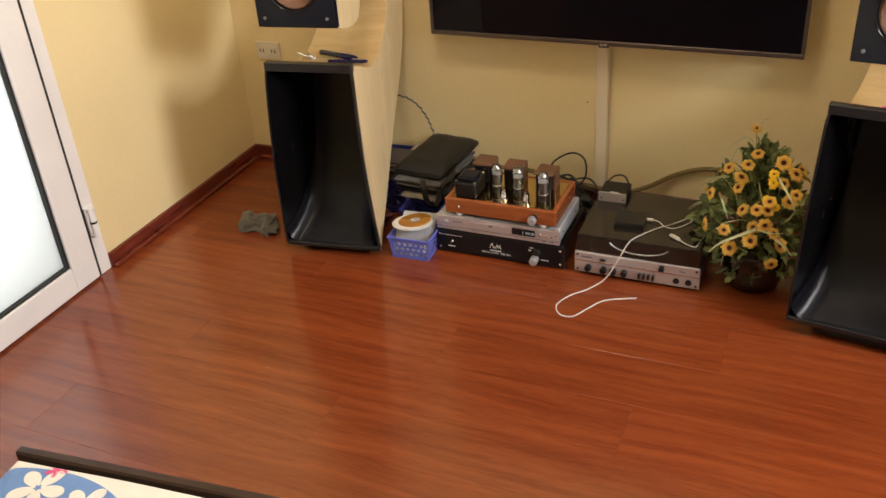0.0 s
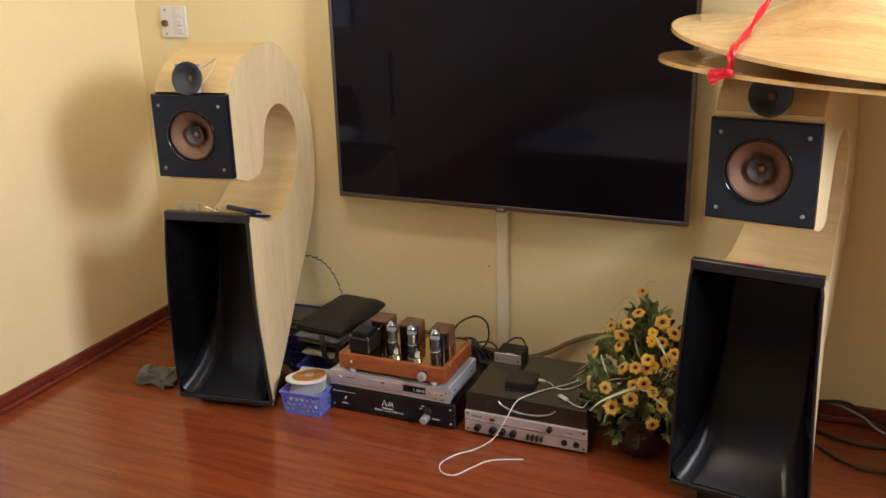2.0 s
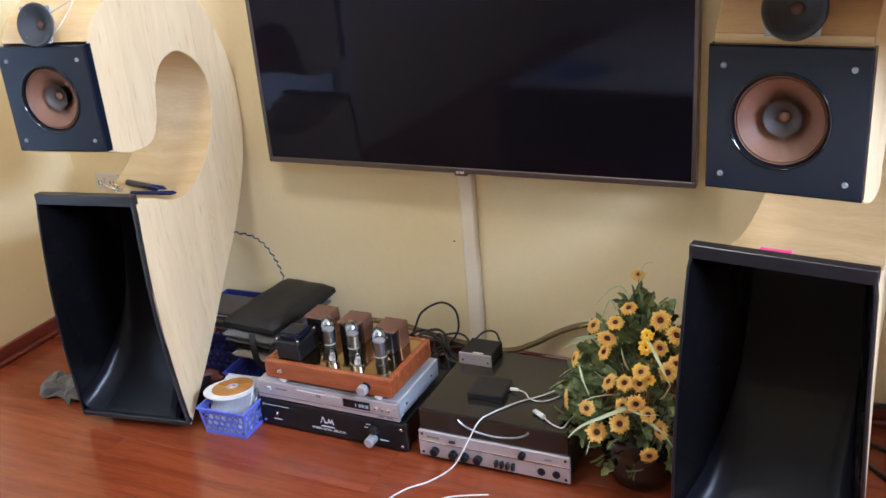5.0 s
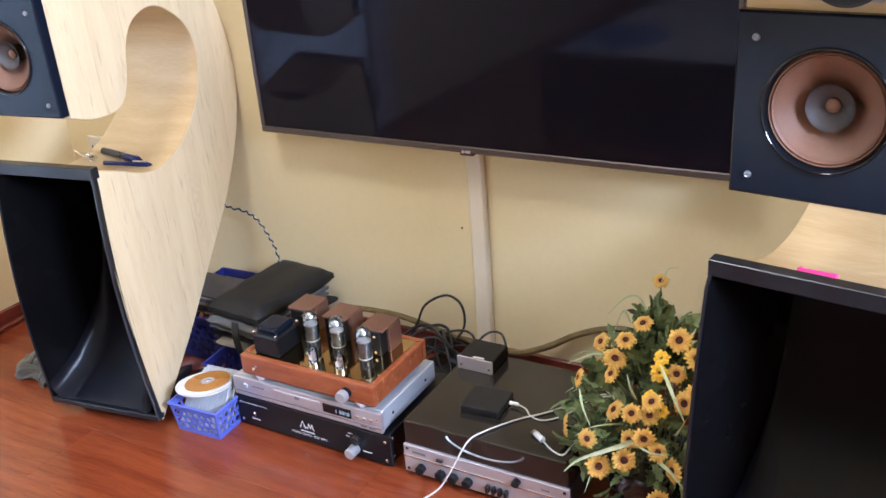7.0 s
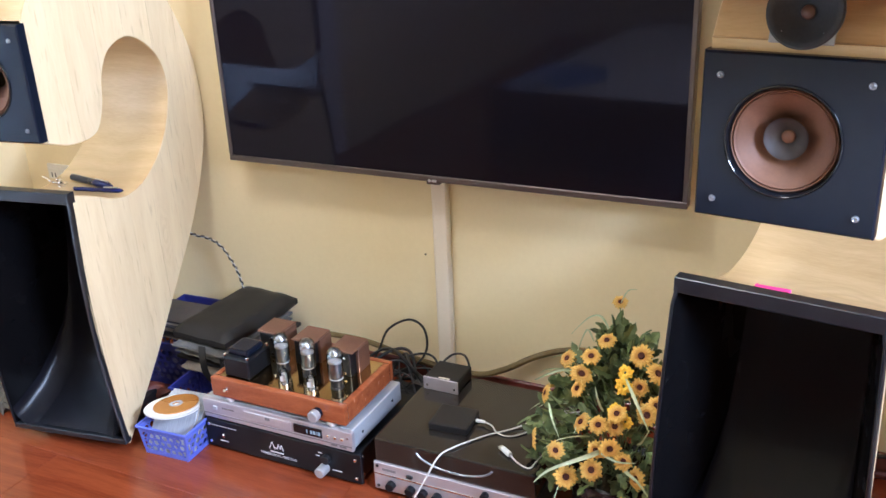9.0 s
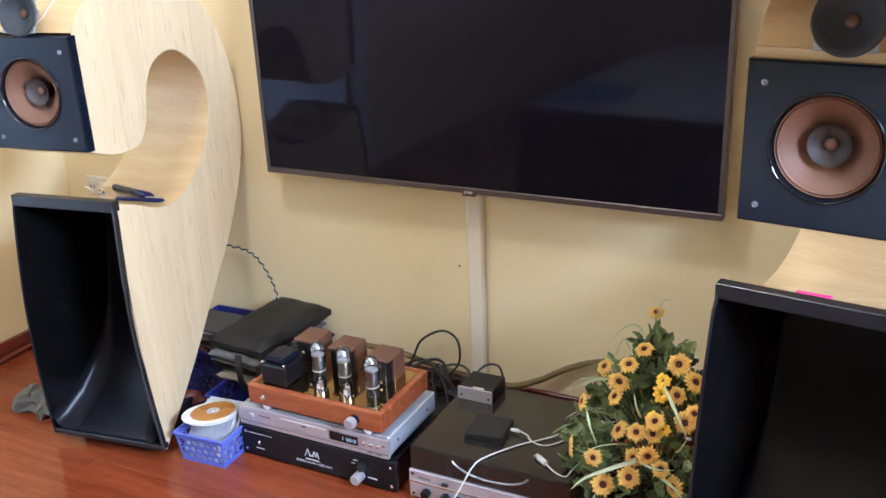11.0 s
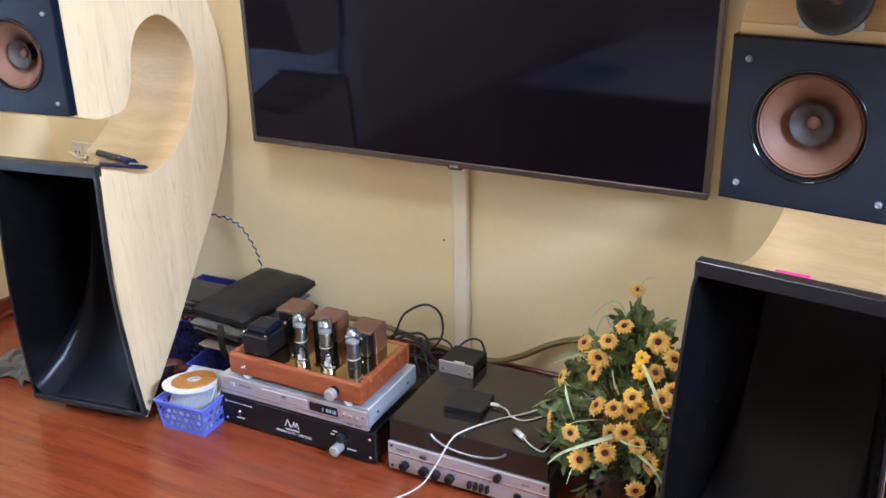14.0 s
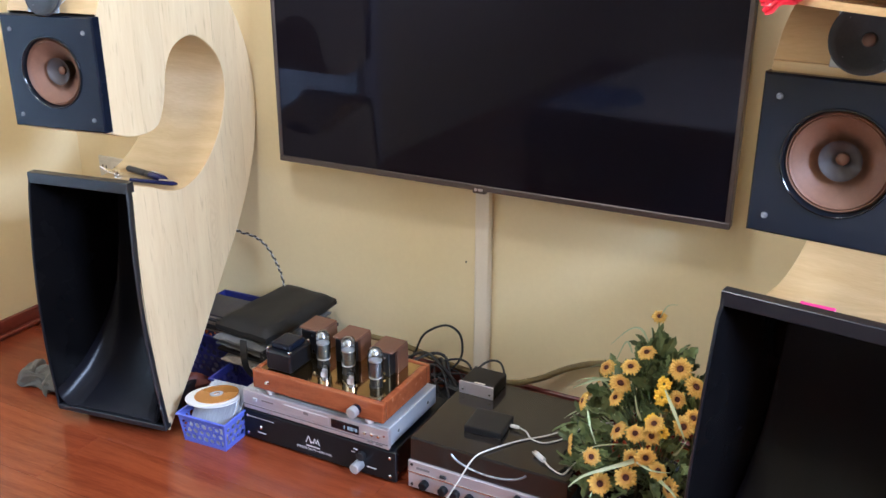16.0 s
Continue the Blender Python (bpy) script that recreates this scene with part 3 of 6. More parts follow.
    tw = part("tweeter_frame", lathe(bmesh.new(), [(0.044, 0.0), (0.0485, 0.0), (0.0485, -0.004), (0.042, -0.008), (0.03, -0.024), (0.018, -0.028), (0.018, -0.045), (0, -0.045)], 36, tm), M["galvanised"], sp, "dull grey metal tweeter frame", smooth=True)
    for sx, sz in ((-1, -1), (1, -1), (-1, 1), (1, 1)):
        ears = bmesh.new()
        box(ears, sx * 0.033 - 0.008, sx * 0.033 + 0.008, sz * 0.033 - 0.008, sz * 0.033 + 0.008, -0.004, -0.0015, bevel=0.001, m=tm)
        part("lug", ears, M["galvanised"], tw)
    part("tweeter_cone", lathe(bmesh.new(), [(0.0485, 0.001), (0.046, 0.003), (0.041, 0.002), (0.038, -0.001), (0.03, -0.008), (0.016, -0.018), (0.011, -0.02), (0.009, -0.019)], 36, tm), M["dark_paper"], tw, "dark grey paper cone", smooth=True)
    part("tweeter_cap", lathe(bmesh.new(), [(0.0095, -0.0195), (0.0085, -0.0165), (0.005, -0.0145), (0, -0.014)], 20, tm), M["cap_brown"], tw, "dull brown dust cap", smooth=True)
    return sp


left_speaker = loudspeaker(pose(-1.463, 2.25, 0, 0, 0, 8), 0.0, 0.022)
right_speaker = loudspeaker(pose(0.134, 2.222, 0, 0, 0, -8), 0.018, 0.036, -0.005, -0.007, 0.009)

# ---- more materials ----
M["alu_face"] = surface("silver_aluminium_front", (0.55, 0.51, 0.52), (0.47, 0.43, 0.45), 0.38, 8, (1, 1, 10), 0.02, 160, metal=0.55)
M["knob_silver"] = surface("turned_silver_knob", (0.5, 0.5, 0.51), (0.42, 0.42, 0.44), 0.34, 20, (1, 1, 1), 0.03, 200, metal=0.5)
M["silver_case"] = surface("silver_painted_steel", (0.55, 0.57, 0.6), (0.48, 0.5, 0.53), 0.38, 8, (1, 1, 1), 0.02, 200, metal=0.4)
M["red_wood"] = surface("red_brown_varnished_wood", (0.34, 0.098, 0.032), (0.23, 0.055, 0.017), 0.24, 5, (2, 12, 12), 0.03, 40, coat=0.6)
M["getter"] = surface("silver_getter_film", (0.55, 0.56, 0.58), (0.4, 0.4, 0.42), 0.25, 30, metal=0.9)
M["gold_plate"] = surface("polished_gold_plate", (0.62, 0.47, 0.24), (0.55, 0.4, 0.2), 0.1, 6, metal=1.0, rough_var=0.05)
M["copper"] = surface("brown_copper_cover", (0.2, 0.098, 0.06), (0.15, 0.07, 0.044), 0.34, 10, (1, 1, 1), 0.02, 160, metal=0.35)
M["black_metal"] = surface("black_crackle_metal", (0.008, 0.0085, 0.010), (0.005, 0.0055, 0.007), 0.36, 30, (1, 1, 1), 0.06, 260, spec=0.32)
M["black_plastic"] = surface("black_plastic", (0.014, 0.014, 0.015), (0.009, 0.009, 0.01), 0.4, 16, (1, 1, 1), 0.05, 220)
M["smoked"] = surface("smoked_acrylic_lid", (0.020, 0.016, 0.013), (0.015, 0.012, 0.01), 0.13, 5, rough_var=0.05, spec=0.6)
M["white_plastic"] = surface("white_plastic", (0.75, 0.74, 0.72), (0.68, 0.67, 0.65), 0.4, 12)
M["ivory_plastic"] = surface("ivory_plastic", (0.72, 0.68, 0.58), (0.66, 0.62, 0.52), 0.4, 12)
M["white_cord"] = surface("white_rubber_cord", (0.68, 0.66, 0.62), (0.56, 0.54, 0.5), 0.5, 40)
M["black_cord"] = surface("black_rubber_cord", (0.016, 0.015, 0.014), (0.01, 0.01, 0.009), 0.5, 40)
M["olive_hose"] = surface("olive_braided_cable", (0.17, 0.12, 0.035), (0.1, 0.068, 0.02), 0.5, 60, (1, 1, 1), 0.2, 300)
M["lettering"] = surface("white_print", (0.72, 0.72, 0.74), (0.68, 0.68, 0.7), 0.5, 20)
M["grey_print"] = surface("grey_print", (0.2, 0.18, 0.18), (0.17, 0.15, 0.15), 0.5, 20)
M["display"] = surface("dark_display_window", (0.008, 0.006, 0.01), (0.006, 0.005, 0.008), 0.12, 8, rough_var=0.03)
M["blue_plastic"] = surface("cornflower_blue_plastic", (0.13, 0.17, 0.62), (0.1, 0.13, 0.52), 0.38, 12, (1, 1, 1), 0.03, 120)
M["navy_plastic"] = surface("dark_blue_plastic", (0.028, 0.034, 0.22), (0.02, 0.025, 0.16), 0.4, 12)
M["paper"] = surface("worn_paper", (0.5, 0.45, 0.38), (0.34, 0.3, 0.25), 0.7, 30, (1, 1, 14), 0.1, 160, per_object=0.25)
M["cover"] = surface("dark_magazine_cover", (0.09, 0.085, 0.09), (0.045, 0.045, 0.06), 0.4, 18, (1, 1, 1), 0.05, 90, per_object=0.3)
M["case_plastic"] = surface("clear_grey_disc_cases", (0.5, 0.52, 0.55), (0.34, 0.36, 0.4), 0.2, 30, (14, 1, 1), 0.05, 160)
M["disc_gold"] = surface("amber_disc", (0.55, 0.25, 0.05), (0.45, 0.19, 0.035), 0.28, 6, metal=0.3)
M["leatherette"] = surface("black_leatherette", (0.016, 0.0155, 0.0145), (0.011, 0.0105, 0.01), 0.5, 14, (1, 1, 1), 0.25, 320, spec=0.3)
M["grey_cloth"] = surface("grey_cloth", (0.13, 0.125, 0.11), (0.07, 0.068, 0.06), 0.9, 26, (1, 1, 1), 0.5, 420, sheen=0.2)
M["beige_cloth"] = surface("beige_cloth", (0.33, 0.29, 0.22), (0.2, 0.17, 0.13), 0.9, 26, (1, 1, 1), 0.5, 420)
M["petal"] = surface("sunflower_petal", (0.74, 0.5, 0.11), (0.66, 0.4, 0.07), 0.65, 30, per_object=0.16)
M["petal_bright"] = surface("bright_yellow_petal", (0.92, 0.62, 0.03), (0.86, 0.5, 0.02), 0.6, 30)
M["flower_eye"] = surface("brown_flower_eye", (0.09, 0.022, 0.012), (0.04, 0.01, 0.006), 0.9, 60, (1, 1, 1), 0.8, 400)
M["leaf"] = surface("fabric_leaf_green", (0.2, 0.25, 0.09), (0.058, 0.088, 0.03), 0.55, 22, (1, 1, 1), 0.15, 90)


def leaf_tones(m):
    """Each leaf in a tone of its own."""
    n, l = m.node_tree.nodes, m.node_tree.links
    p = n["Principled BSDF"]
    src = p.inputs["Base Color"].links[0].from_socket
    ge, mr, hs = (n.new(k) for k in ("ShaderNodeNewGeometry", "ShaderNodeMapRange", "ShaderNodeHueSaturation"))
    mr.inputs["To Min"].default_value, mr.inputs["To Max"].default_value = 0.55, 1.5
    l.new(ge.outputs["Random Per Island"], mr.inputs["Value"])
    l.new(mr.outputs[0], hs.inputs["Value"])
    l.new(src, hs.inputs["Color"])
    l.new(hs.outputs[0], p.inputs["Base Color"])


def warm_heart(m, radius, colour):
    """Petals that grow darker and more orange towards the flower's eye."""
    n, l = m.node_tree.nodes, m.node_tree.links
    p = n["Principled BSDF"]
    src = p.inputs["Base Color"].links[0].from_socket
    tc, ln, mr, mx = (n.new(k) for k in ("ShaderNodeTexCoord", "ShaderNodeVectorMath", "ShaderNodeMapRange", "ShaderNodeMix"))
    ln.operation = "LENGTH"
    l.new(tc.outputs["Object"], ln.inputs[0])
    mr.inputs["From Min"].default_value, mr.inputs["From Max"].default_value = radius, radius * 0.35
    mr.inputs["To Max"].default_value = 0.9
    l.new(ln.outputs["Value"], mr.inputs["Value"])
    mx.data_type = "RGBA"
    l.new(mr.outputs[0], mx.inputs["Factor"])
    l.new(src, mx.inputs["A"])
    mx.inputs["B"].default_value = rgba(colour)
    l.new(mx.outputs["Result"], p.inputs["Base Color"])


leaf_tones(M["leaf"])
warm_heart(M["petal"], 0.016, (0.5, 0.2, 0.03))
M["blade"] = surface("pale_grass_blade", (0.58, 0.62, 0.4), (0.3, 0.4, 0.18), 0.55, 8)
M["pot"] = surface("dark_glazed_pot", (0.016, 0.009, 0.007), (0.009, 0.005, 0.004), 0.22, 8, coat=0.3)
M["ribbon"] = surface("red_plastic_ribbon", (0.75, 0.02, 0.035), (0.55, 0.012, 0.02), 0.35, 20, (1, 1, 1), 0.2, 60)
M["pink"] = surface("pink_plastic", (0.85, 0.06, 0.25), (0.75, 0.05, 0.2), 0.4, 20)
M["pen_dark"] = surface("navy_black_plastic", (0.012, 0.013, 0.03), (0.008, 0.009, 0.02), 0.3, 20)
M["pen_blue"] = surface("dark_blue_pen", (0.012, 0.016, 0.09), (0.008, 0.011, 0.05), 0.25, 20)
M["dark_wood"] = surface("dark_brown_bed_wood", (0.045, 0.022, 0.013), (0.024, 0.011, 0.007), 0.5, 4, (2, 14, 14), 0.05, 40, spec=0.3)
M["print_white"] = surface("white_printed_cotton", (0.8, 0.78, 0.74), (0.74, 0.72, 0.68), 0.85, 30, (1, 1, 1), 0.2, 500)
M["print_pink"] = surface("pink_printed_cotton", (0.8, 0.1, 0.28), (0.7, 0.08, 0.22), 0.85, 30, (1, 1, 1), 0.2, 500)
M["print_blue"] = surface("blue_printed_cotton", (0.15, 0.29, 0.6), (0.12, 0.25, 0.54), 0.85, 30, (1, 1, 1), 0.2, 500)
M["rust"] = surface("red_brown_leather", (0.2, 0.05, 0.03), (0.11, 0.026, 0.016), 0.55, 14, (1, 1, 1), 0.3, 200)


def tube_glass():
    m = bpy.data.materials.new("valve_glass")
    m.use_nodes = True
    n, l = m.node_tree.nodes, m.node_tree.links
    g, tr, fr, mx = (n.new(k) for k in ("ShaderNodeBsdfGlossy", "ShaderNodeBsdfTransparent", "ShaderNodeFresnel", "ShaderNodeMixShader"))
    g.inputs["Roughness"].default_value = 0.03
    tr.inputs[0].default_value = (0.9, 0.92, 0.92, 1)
    fr.inputs["IOR"].default_value = 1.5
    ad = n.new("ShaderNodeMath")
    ad.operation, ad.inputs[1].default_value = "ADD", 0.06
    l.new(fr.outputs[0], ad.inputs[0])
    l.new(ad.outputs[0], mx.inputs[0])
    l.new(tr.outputs[0], mx.inputs[1])
    l.new(g.outputs[0], mx.inputs[2])
    l.new(mx.outputs[0], n["Material Output"].inputs[0])
    return m


M["valve_glass"] = tube_glass()


def cyl(bm, r, z0, z1, m, seg=20, bev=0.0):
    b = bev or 1e-4
    return lathe(bm, [(0, z0), (r - b, z0), (r, z0 + b), (r, z1 - b), (r - b, z1), (0, z1)], seg, m)


def writing(text, size, m, material, parent, name="lettering"):
    c = bpy.data.curves.new(name, "FONT")
    c.body, c.size, c.align_x, c.extrude = text, size, "CENTER", 0.0002
    tmp = bpy.data.objects.new(name, c)
    me = bpy.data.meshes.new_from_object(tmp)
    bpy.data.objects.remove(tmp)
    bpy.data.curves.remove(c)
    me.transform(m)
    me.materials.append(material)
    ob = new(name, me)
    ob.parent = parent
    return ob


FRONT = pose(0, 0, 0, 90, 0, 0)

# ---- black converter at the bottom of the stack ----
def converter():
    w, d, h = 0.217, 0.275, 0.084
    th = thing("audio_converter", "black metal audio converter box on the floor", "amplifier", pose(-0.925, 2.375, 0))
    part("case", boxed(-w + 0.008, w - 0.008, 0.009, d, 0.008, h - 0.002, bevel=0.002), M["black_metal"], th)
    part("front_panel", boxed(-w, w, 0, 0.009, 0.006, h, bevel=0.0015), M["black_metal"], th, "thick black front panel")
    for sx in (-1, 1):
        for sy in (0.05, 0.22):
            part("foot", cyl(bmesh.new(), 0.016, 0, 0.01, pose(sx * 0.17, sy, 0)), M["gasket"], th)
        for z in (0.02, 0.068):
            part("screw", cyl(bmesh.new(), 0.0042, 0, 0.003, pose(sx * 0.203, 0, z, 90, 0, 0), 12, 0.001), M["chrome"], th)
            part("side_screw", cyl(bmesh.new(), 0.0042, 0, 0.002, pose(sx * (w - 0.008), 0.02, z, 0, sx * 90, 0), 12, 0.001), M["chrome"], th)
    part("knob", cyl(bmesh.new(), 0.0125, 0, 0.03, pose(0.122, 0, 0.03, 90, 0, 0), 24, 0.002), M["knob_silver"], th, "silver turned knob", smooth=True)
    part("selector", cyl(bmesh.new(), 0.011, 0, 0.012, pose(0.128, 0, 0.055, 90, 0, 0), 20, 0.001), M["black_plastic"], th)
    sw = bmesh.new()
    cyl(sw, 0.004, 0, 0.004, pose(-0.163, 0, 0.042, 90, 0, 0), 12)
    tube(sw, [(-0.163, -0.003, 0.042), (-0.158, -0.008, 0.049), (-0.153, -0.014, 0.056)], 0.0016, 8, 3, 1.5)
    part("toggle_switch", sw, M["chrome"], th)
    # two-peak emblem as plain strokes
    lg = bmesh.new()
    for x0, z0, x1, z1 in ((-0.03, 0.042, -0.018, 0.066), (-0.018, 0.066, -0.008, 0.042), (-0.014, 0.048, 0.0, 0.048), (0.0, 0.044, 0.006, 0.062), (0.006, 0.062, 0.012, 0.046), (0.012, 0.046, 0.018, 0.062), (0.018, 0.062, 0.024, 0.042)):
        a = math.atan2(z1 - z0, x1 - x0)
        ln = math.hypot(x1 - x0, z1 - z0)
        box(lg, 0, ln, -0.0006, 0.0, -0.0013, 0.0013, m=pose(-0.01, 0, 0.0395) @ Matrix.Diagonal((0.72, 1, 0.82, 1)) @ pose(x0, 0, z0 - 0.04) @ Matrix.Rotation(-a, 4, "Y"))
    part("emblem", lg, M["lettering"], th)
    for x0, x1, z0, z1 in ((-0.03, 0.008, 0.0325, 0.0355), *((-0.2 + 0.0085 * q, -0.1938 + 0.0085 * q, 0.0662, 0.068) for q in range(9)), (-0.176, -0.152, 0.026, 0.029), (0.104, 0.116, 0.064, 0.066), (0.098, 0.108, 0.055, 0.057), (0.14, 0.165, 0.026, 0.0285)):
        part("printed_bar", boxed(x0, x1, -0.0005, 0.0, z0, z1), M["lettering"], th)
    writing("STEREO 24/192 - DSD DAC", 0.0086, pose(-0.008, -0.0003, 0.0225, 90, 0, 0), M["lettering"], th)


converter()


# ---- silver disc player ----
def disc_player():
    w, d, z0, h = 0.2065, 0.235, 0.085, 0.056
    th = thing("disc_player", "slim silver disc player on the black converter", "disc player", pose(-0.93, 2.372, z0))
    part("case", boxed(-w + 0.003, w - 0.003, 0.012, d, 0.006, h, bevel=0.002), M["silver_case"], th, "silver painted steel case")
    part("front_panel", boxed(-w, w, 0, 0.012, 0.005, h - 0.001, bevel=0.003, seg=2), M["alu_face"], th)
    part("groove", boxed(-w + 0.002, w - 0.002, -0.0012, 0.002, 0.0165, 0.0185), M["grey_print"], th)
    part("disc_tray", boxed(-0.085, 0.045, -0.002, 0.004, 0.024, 0.046, bevel=0.001), M["alu_face"], th)
    part("tray_mark", boxed(-0.025, -0.012, -0.0028, -0.001, 0.036, 0.043), M["grey_print"], th)
    ds = part("display", boxed(0.052, 0.128, -0.0022, 0.004, 0.023, 0.046, bevel=0.001), M["display"], th, "dark display window")
    for i, (x0, x1) in enumerate(((0.088, 0.0905), (0.098, 0.104), (0.106, 0.112), (0.115, 0.1165), (0.1185, 0.1245))):
        part("display_segment", boxed(x0, x1, -0.0028, -0.002, 0.0295, 0.0385), M["glow"], ds)
    for x in (0.145, 0.163, 0.181):
        part("button", cyl(bmesh.new(), 0.0042, -0.002, 0.003, pose(x, -0.001, 0.034, 90, 0, 0), 14, 0.001), M["chrome"], th)
    part("button", cyl(bmesh.new(), 0.0025, -0.002, 0.002, pose(0.196, -0.001, 0.04, 90, 0, 0), 12), M["chrome"], th)
    part("power_button", boxed(-0.176, -0.164, -0.003, 0.002, 0.03, 0.04, bevel=0.001), M["silver_case"], th)
    for x0, x1, z in ((-0.15, -0.115, 0.036), (0.15, 0.166, 0.011), (0.172, 0.19, 0.011)):
        part("printed_bar", boxed(x0, x1, -0.0006, 0.001, z, z + 0.004), M["grey_print"], th)
    for sx in (-1, 1):
        for sy in (0.04, 0.2):
            part("foot", cyl(bmesh.new(), 0.014, 0, 0.007, pose(sx * 0.16, sy, 0)), M["gasket"], th)
    for sy in (0.05, 0.19):
        part("side_screw", cyl(bmesh.new(), 0.0035, 0, 0.0015, pose(w - 0.003, sy, 0.03, 0, 90, 0), 12), M["black_plastic"], th)


def glow_material():
    m = bpy.data.materials.new("display_glow")
    m.use_nodes = True
    p = m.node_tree.nodes["Principled BSDF"]
    p.inputs["Base Color"].default_value = (0.1, 0.12, 0.13, 1)
    p.inputs["Emission Color"].default_value = (0.7, 0.9, 1.0, 1)
    p.inputs["Emission Strength"].default_value = 0.22
    return m


M["glow"] = glow_material()
M["lamp_glow"] = glow_material()
M["lamp_glow"].node_tree.nodes["Principled BSDF"].inputs["Emission Color"].default_value = (1.0, 0.9, 0.74, 1)
M["lamp_glow"].node_tree.nodes["Principled BSDF"].inputs["Emission Strength"].default_value = 6.0
disc_player()


# ---- valve amplifier ----
def valve_amplifier():
    x0, x1, y0, y1 = -0.183, 0.183, 0.0, 0.222
    th = thing("valve_amplifier", "valve amplifier in a red-brown wooden frame on the disc player", "amplifier", pose(-0.918, 2.371, 0.141))
    zt = 0.064
    for nm, a in (("front_board", (x0, x1, y0, y0 + 0.016)), ("back_board", (x0, x1, y1 - 0.016, y1)), ("side_board", (x0, x0 + 0.016, y0 + 0.0162, y1 - 0.0162)), ("side_board", (x1 - 0.016, x1, y0 + 0.0162, y1 - 0.0162))):
        part(nm, boxed(*a, 0.014, zt, bevel=0.004, seg=2), M["red_wood"], th)
    part("top_plate", boxed(x0 + 0.0165, x1 - 0.0165, y0 + 0.0165, y1 - 0.0165, zt - 0.014, zt - 0.0015), M["gold_plate"], th, "mirror-polished gold top plate")
    part("bottom_plate", boxed(x0 + 0.0165, x1 - 0.0165, y0 + 0.0165, y1 - 0.0165, 0.016, 0.02), M["black_metal"], th)
    for sx in (-0.14, 0.14):
        for sy in (0.014, 0.2):
            part("foot", lathe(bmesh.new(), [(0, 0), (0.008, 0), (0.013, 0.008), (0.013, 0.0145), (0, 0.0145)], 20, pose(sx, sy, 0)), M["white_plastic"], th, smooth=True)
    z = zt - 0.0015
    # mains transformer
    tr = part("mains_transformer", boxed(-0.155, -0.083, 0.02, 0.108, z, z + 0.05, bevel=0.004), M["black_metal"], th, "black mains transformer")
    part("winding_cover", boxed(-0.148, -0.09, 0.032, 0.096, z + 0.05, z + 0.066, bevel=0.006, seg=2), M["black_lacquer"], tr)
    for cx in (-0.15, -0.088):
        for cy in (0.026, 0.103):
            part("bolt", cyl(bmesh.new(), 0.004, z + 0.05, z + 0.056, pose(cx, cy, 0), 10, 0.001), M["chrome"], tr)
    # output transformers
    for cx, cy in ((-0.108, 0.165), (-0.004, 0.158), (0.106, 0.148)):
        ot = part("output_transformer", boxed(cx - 0.024, cx + 0.024, cy - 0.03, cy + 0.04, z, z + 0.06, bevel=0.002), M["black_metal"], th, "black output transformer with a copper cover")
        part("copper_cover", boxed(cx - 0.031, cx + 0.033, cy - 0.002 - 0.028, cy + 0.044, z + 0.06, z + 0.066, bevel=0.002), M["copper"], ot)
        part("copper_side", boxed(cx + 0.0245, cx + 0.033, cy - 0.005, cy + 0.044, z, z + 0.0598, bevel=0.001), M["copper"], ot)
        for dz in (0.01, 0.05):
            part("bolt", cyl(bmesh.new(), 0.0035, 0, 0.004, pose(cx + 0.012, cy - 0.03, z + dz, 90, 0, 0), 10), M["chrome"], ot)
    # tall valves
    for cx, cy, k, dome in ((-0.038, 0.092, 0.93, True), (0.032, 0.094, 0.88, False), (0.122, 0.07, 0.97, True)):
        at = pose(cx, cy, z) @ Matrix.Diagonal((0.88, 0.88, k, 1))
        top = [(0.0205, 0.08), (0.0185, 0.092), (0.013, 0.1), (0.006, 0.103), (0, 0.1035)] if dome else [(0.0205, 0.09), (0.0195, 0.0985), (0.0165, 0.102), (0.004, 0.1035), (0, 0.104)]
        v = part("valve", lathe(bmesh.new(), [(0.0165, 0.022), (0.0195, 0.032), (0.0205, 0.06)] + top, 24, at), M["valve_glass"], th, "clear glass valve with a grey plate", smooth=True)
        part("valve_base", lathe(bmesh.new(), [(0.018, 0), (0.018, 0.004), (0.0165, 0.005), (0.0165, 0.024), (0, 0.024)], 24, at), M["black_plastic"], v, smooth=True)
        part("plate", lathe(bmesh.new(), [(0.0155, 0.027), (0.0155, 0.066), (0.0135, 0.0665), (0.0135, 0.027)], 20, at), M["galvanised"], v, smooth=True)
        for z0, z1 in ((0.0675, 0.069), (0.025, 0.0265)):
            part("mica_disc", cyl(bmesh.new(), 0.0185, z0, z1, at, 18), M["white_plastic"], v)
        part("getter", lathe(bmesh.new(), [(0.0165, 0.088), (0.0125, 0.097), (0.006, 0.1015), (0, 0.102)], 18, at), M["getter"], v, "silvery getter film inside the top", smooth=True)
    # small valves
    for cx, cy in ((0.004, 0.036), (0.077, 0.036)):
        v = part("small_valve", lathe(bmesh.new(), [(0.0095, 0.006), (0.0105, 0.01), (0.0105, 0.033), (0.008, 0.039), (0.003, 0.042), (0.0015, 0.05), (0, 0.051)], 20, pose(cx, cy, z)), M["valve_glass"], th, smooth=True)
        part("valve_socket", lathe(bmesh.new(), [(0.0135, 0), (0.0135, 0.006), (0.01, 0.007), (0, 0.007)], 20, pose(cx, cy, z)), M["chrome"], v, smooth=True)
        part("plate", boxed(cx - 0.0055, cx + 0.0055, cy - 0.004, cy + 0.004, z + 0.009, z + 0.03, bevel=0.001), M["steel"], v)
        part("printed_mark", boxed(cx - 0.004, cx + 0.004, cy - 0.0112, cy - 0.0108, z + 0.014, z + 0.027), M["white_plastic"], v)
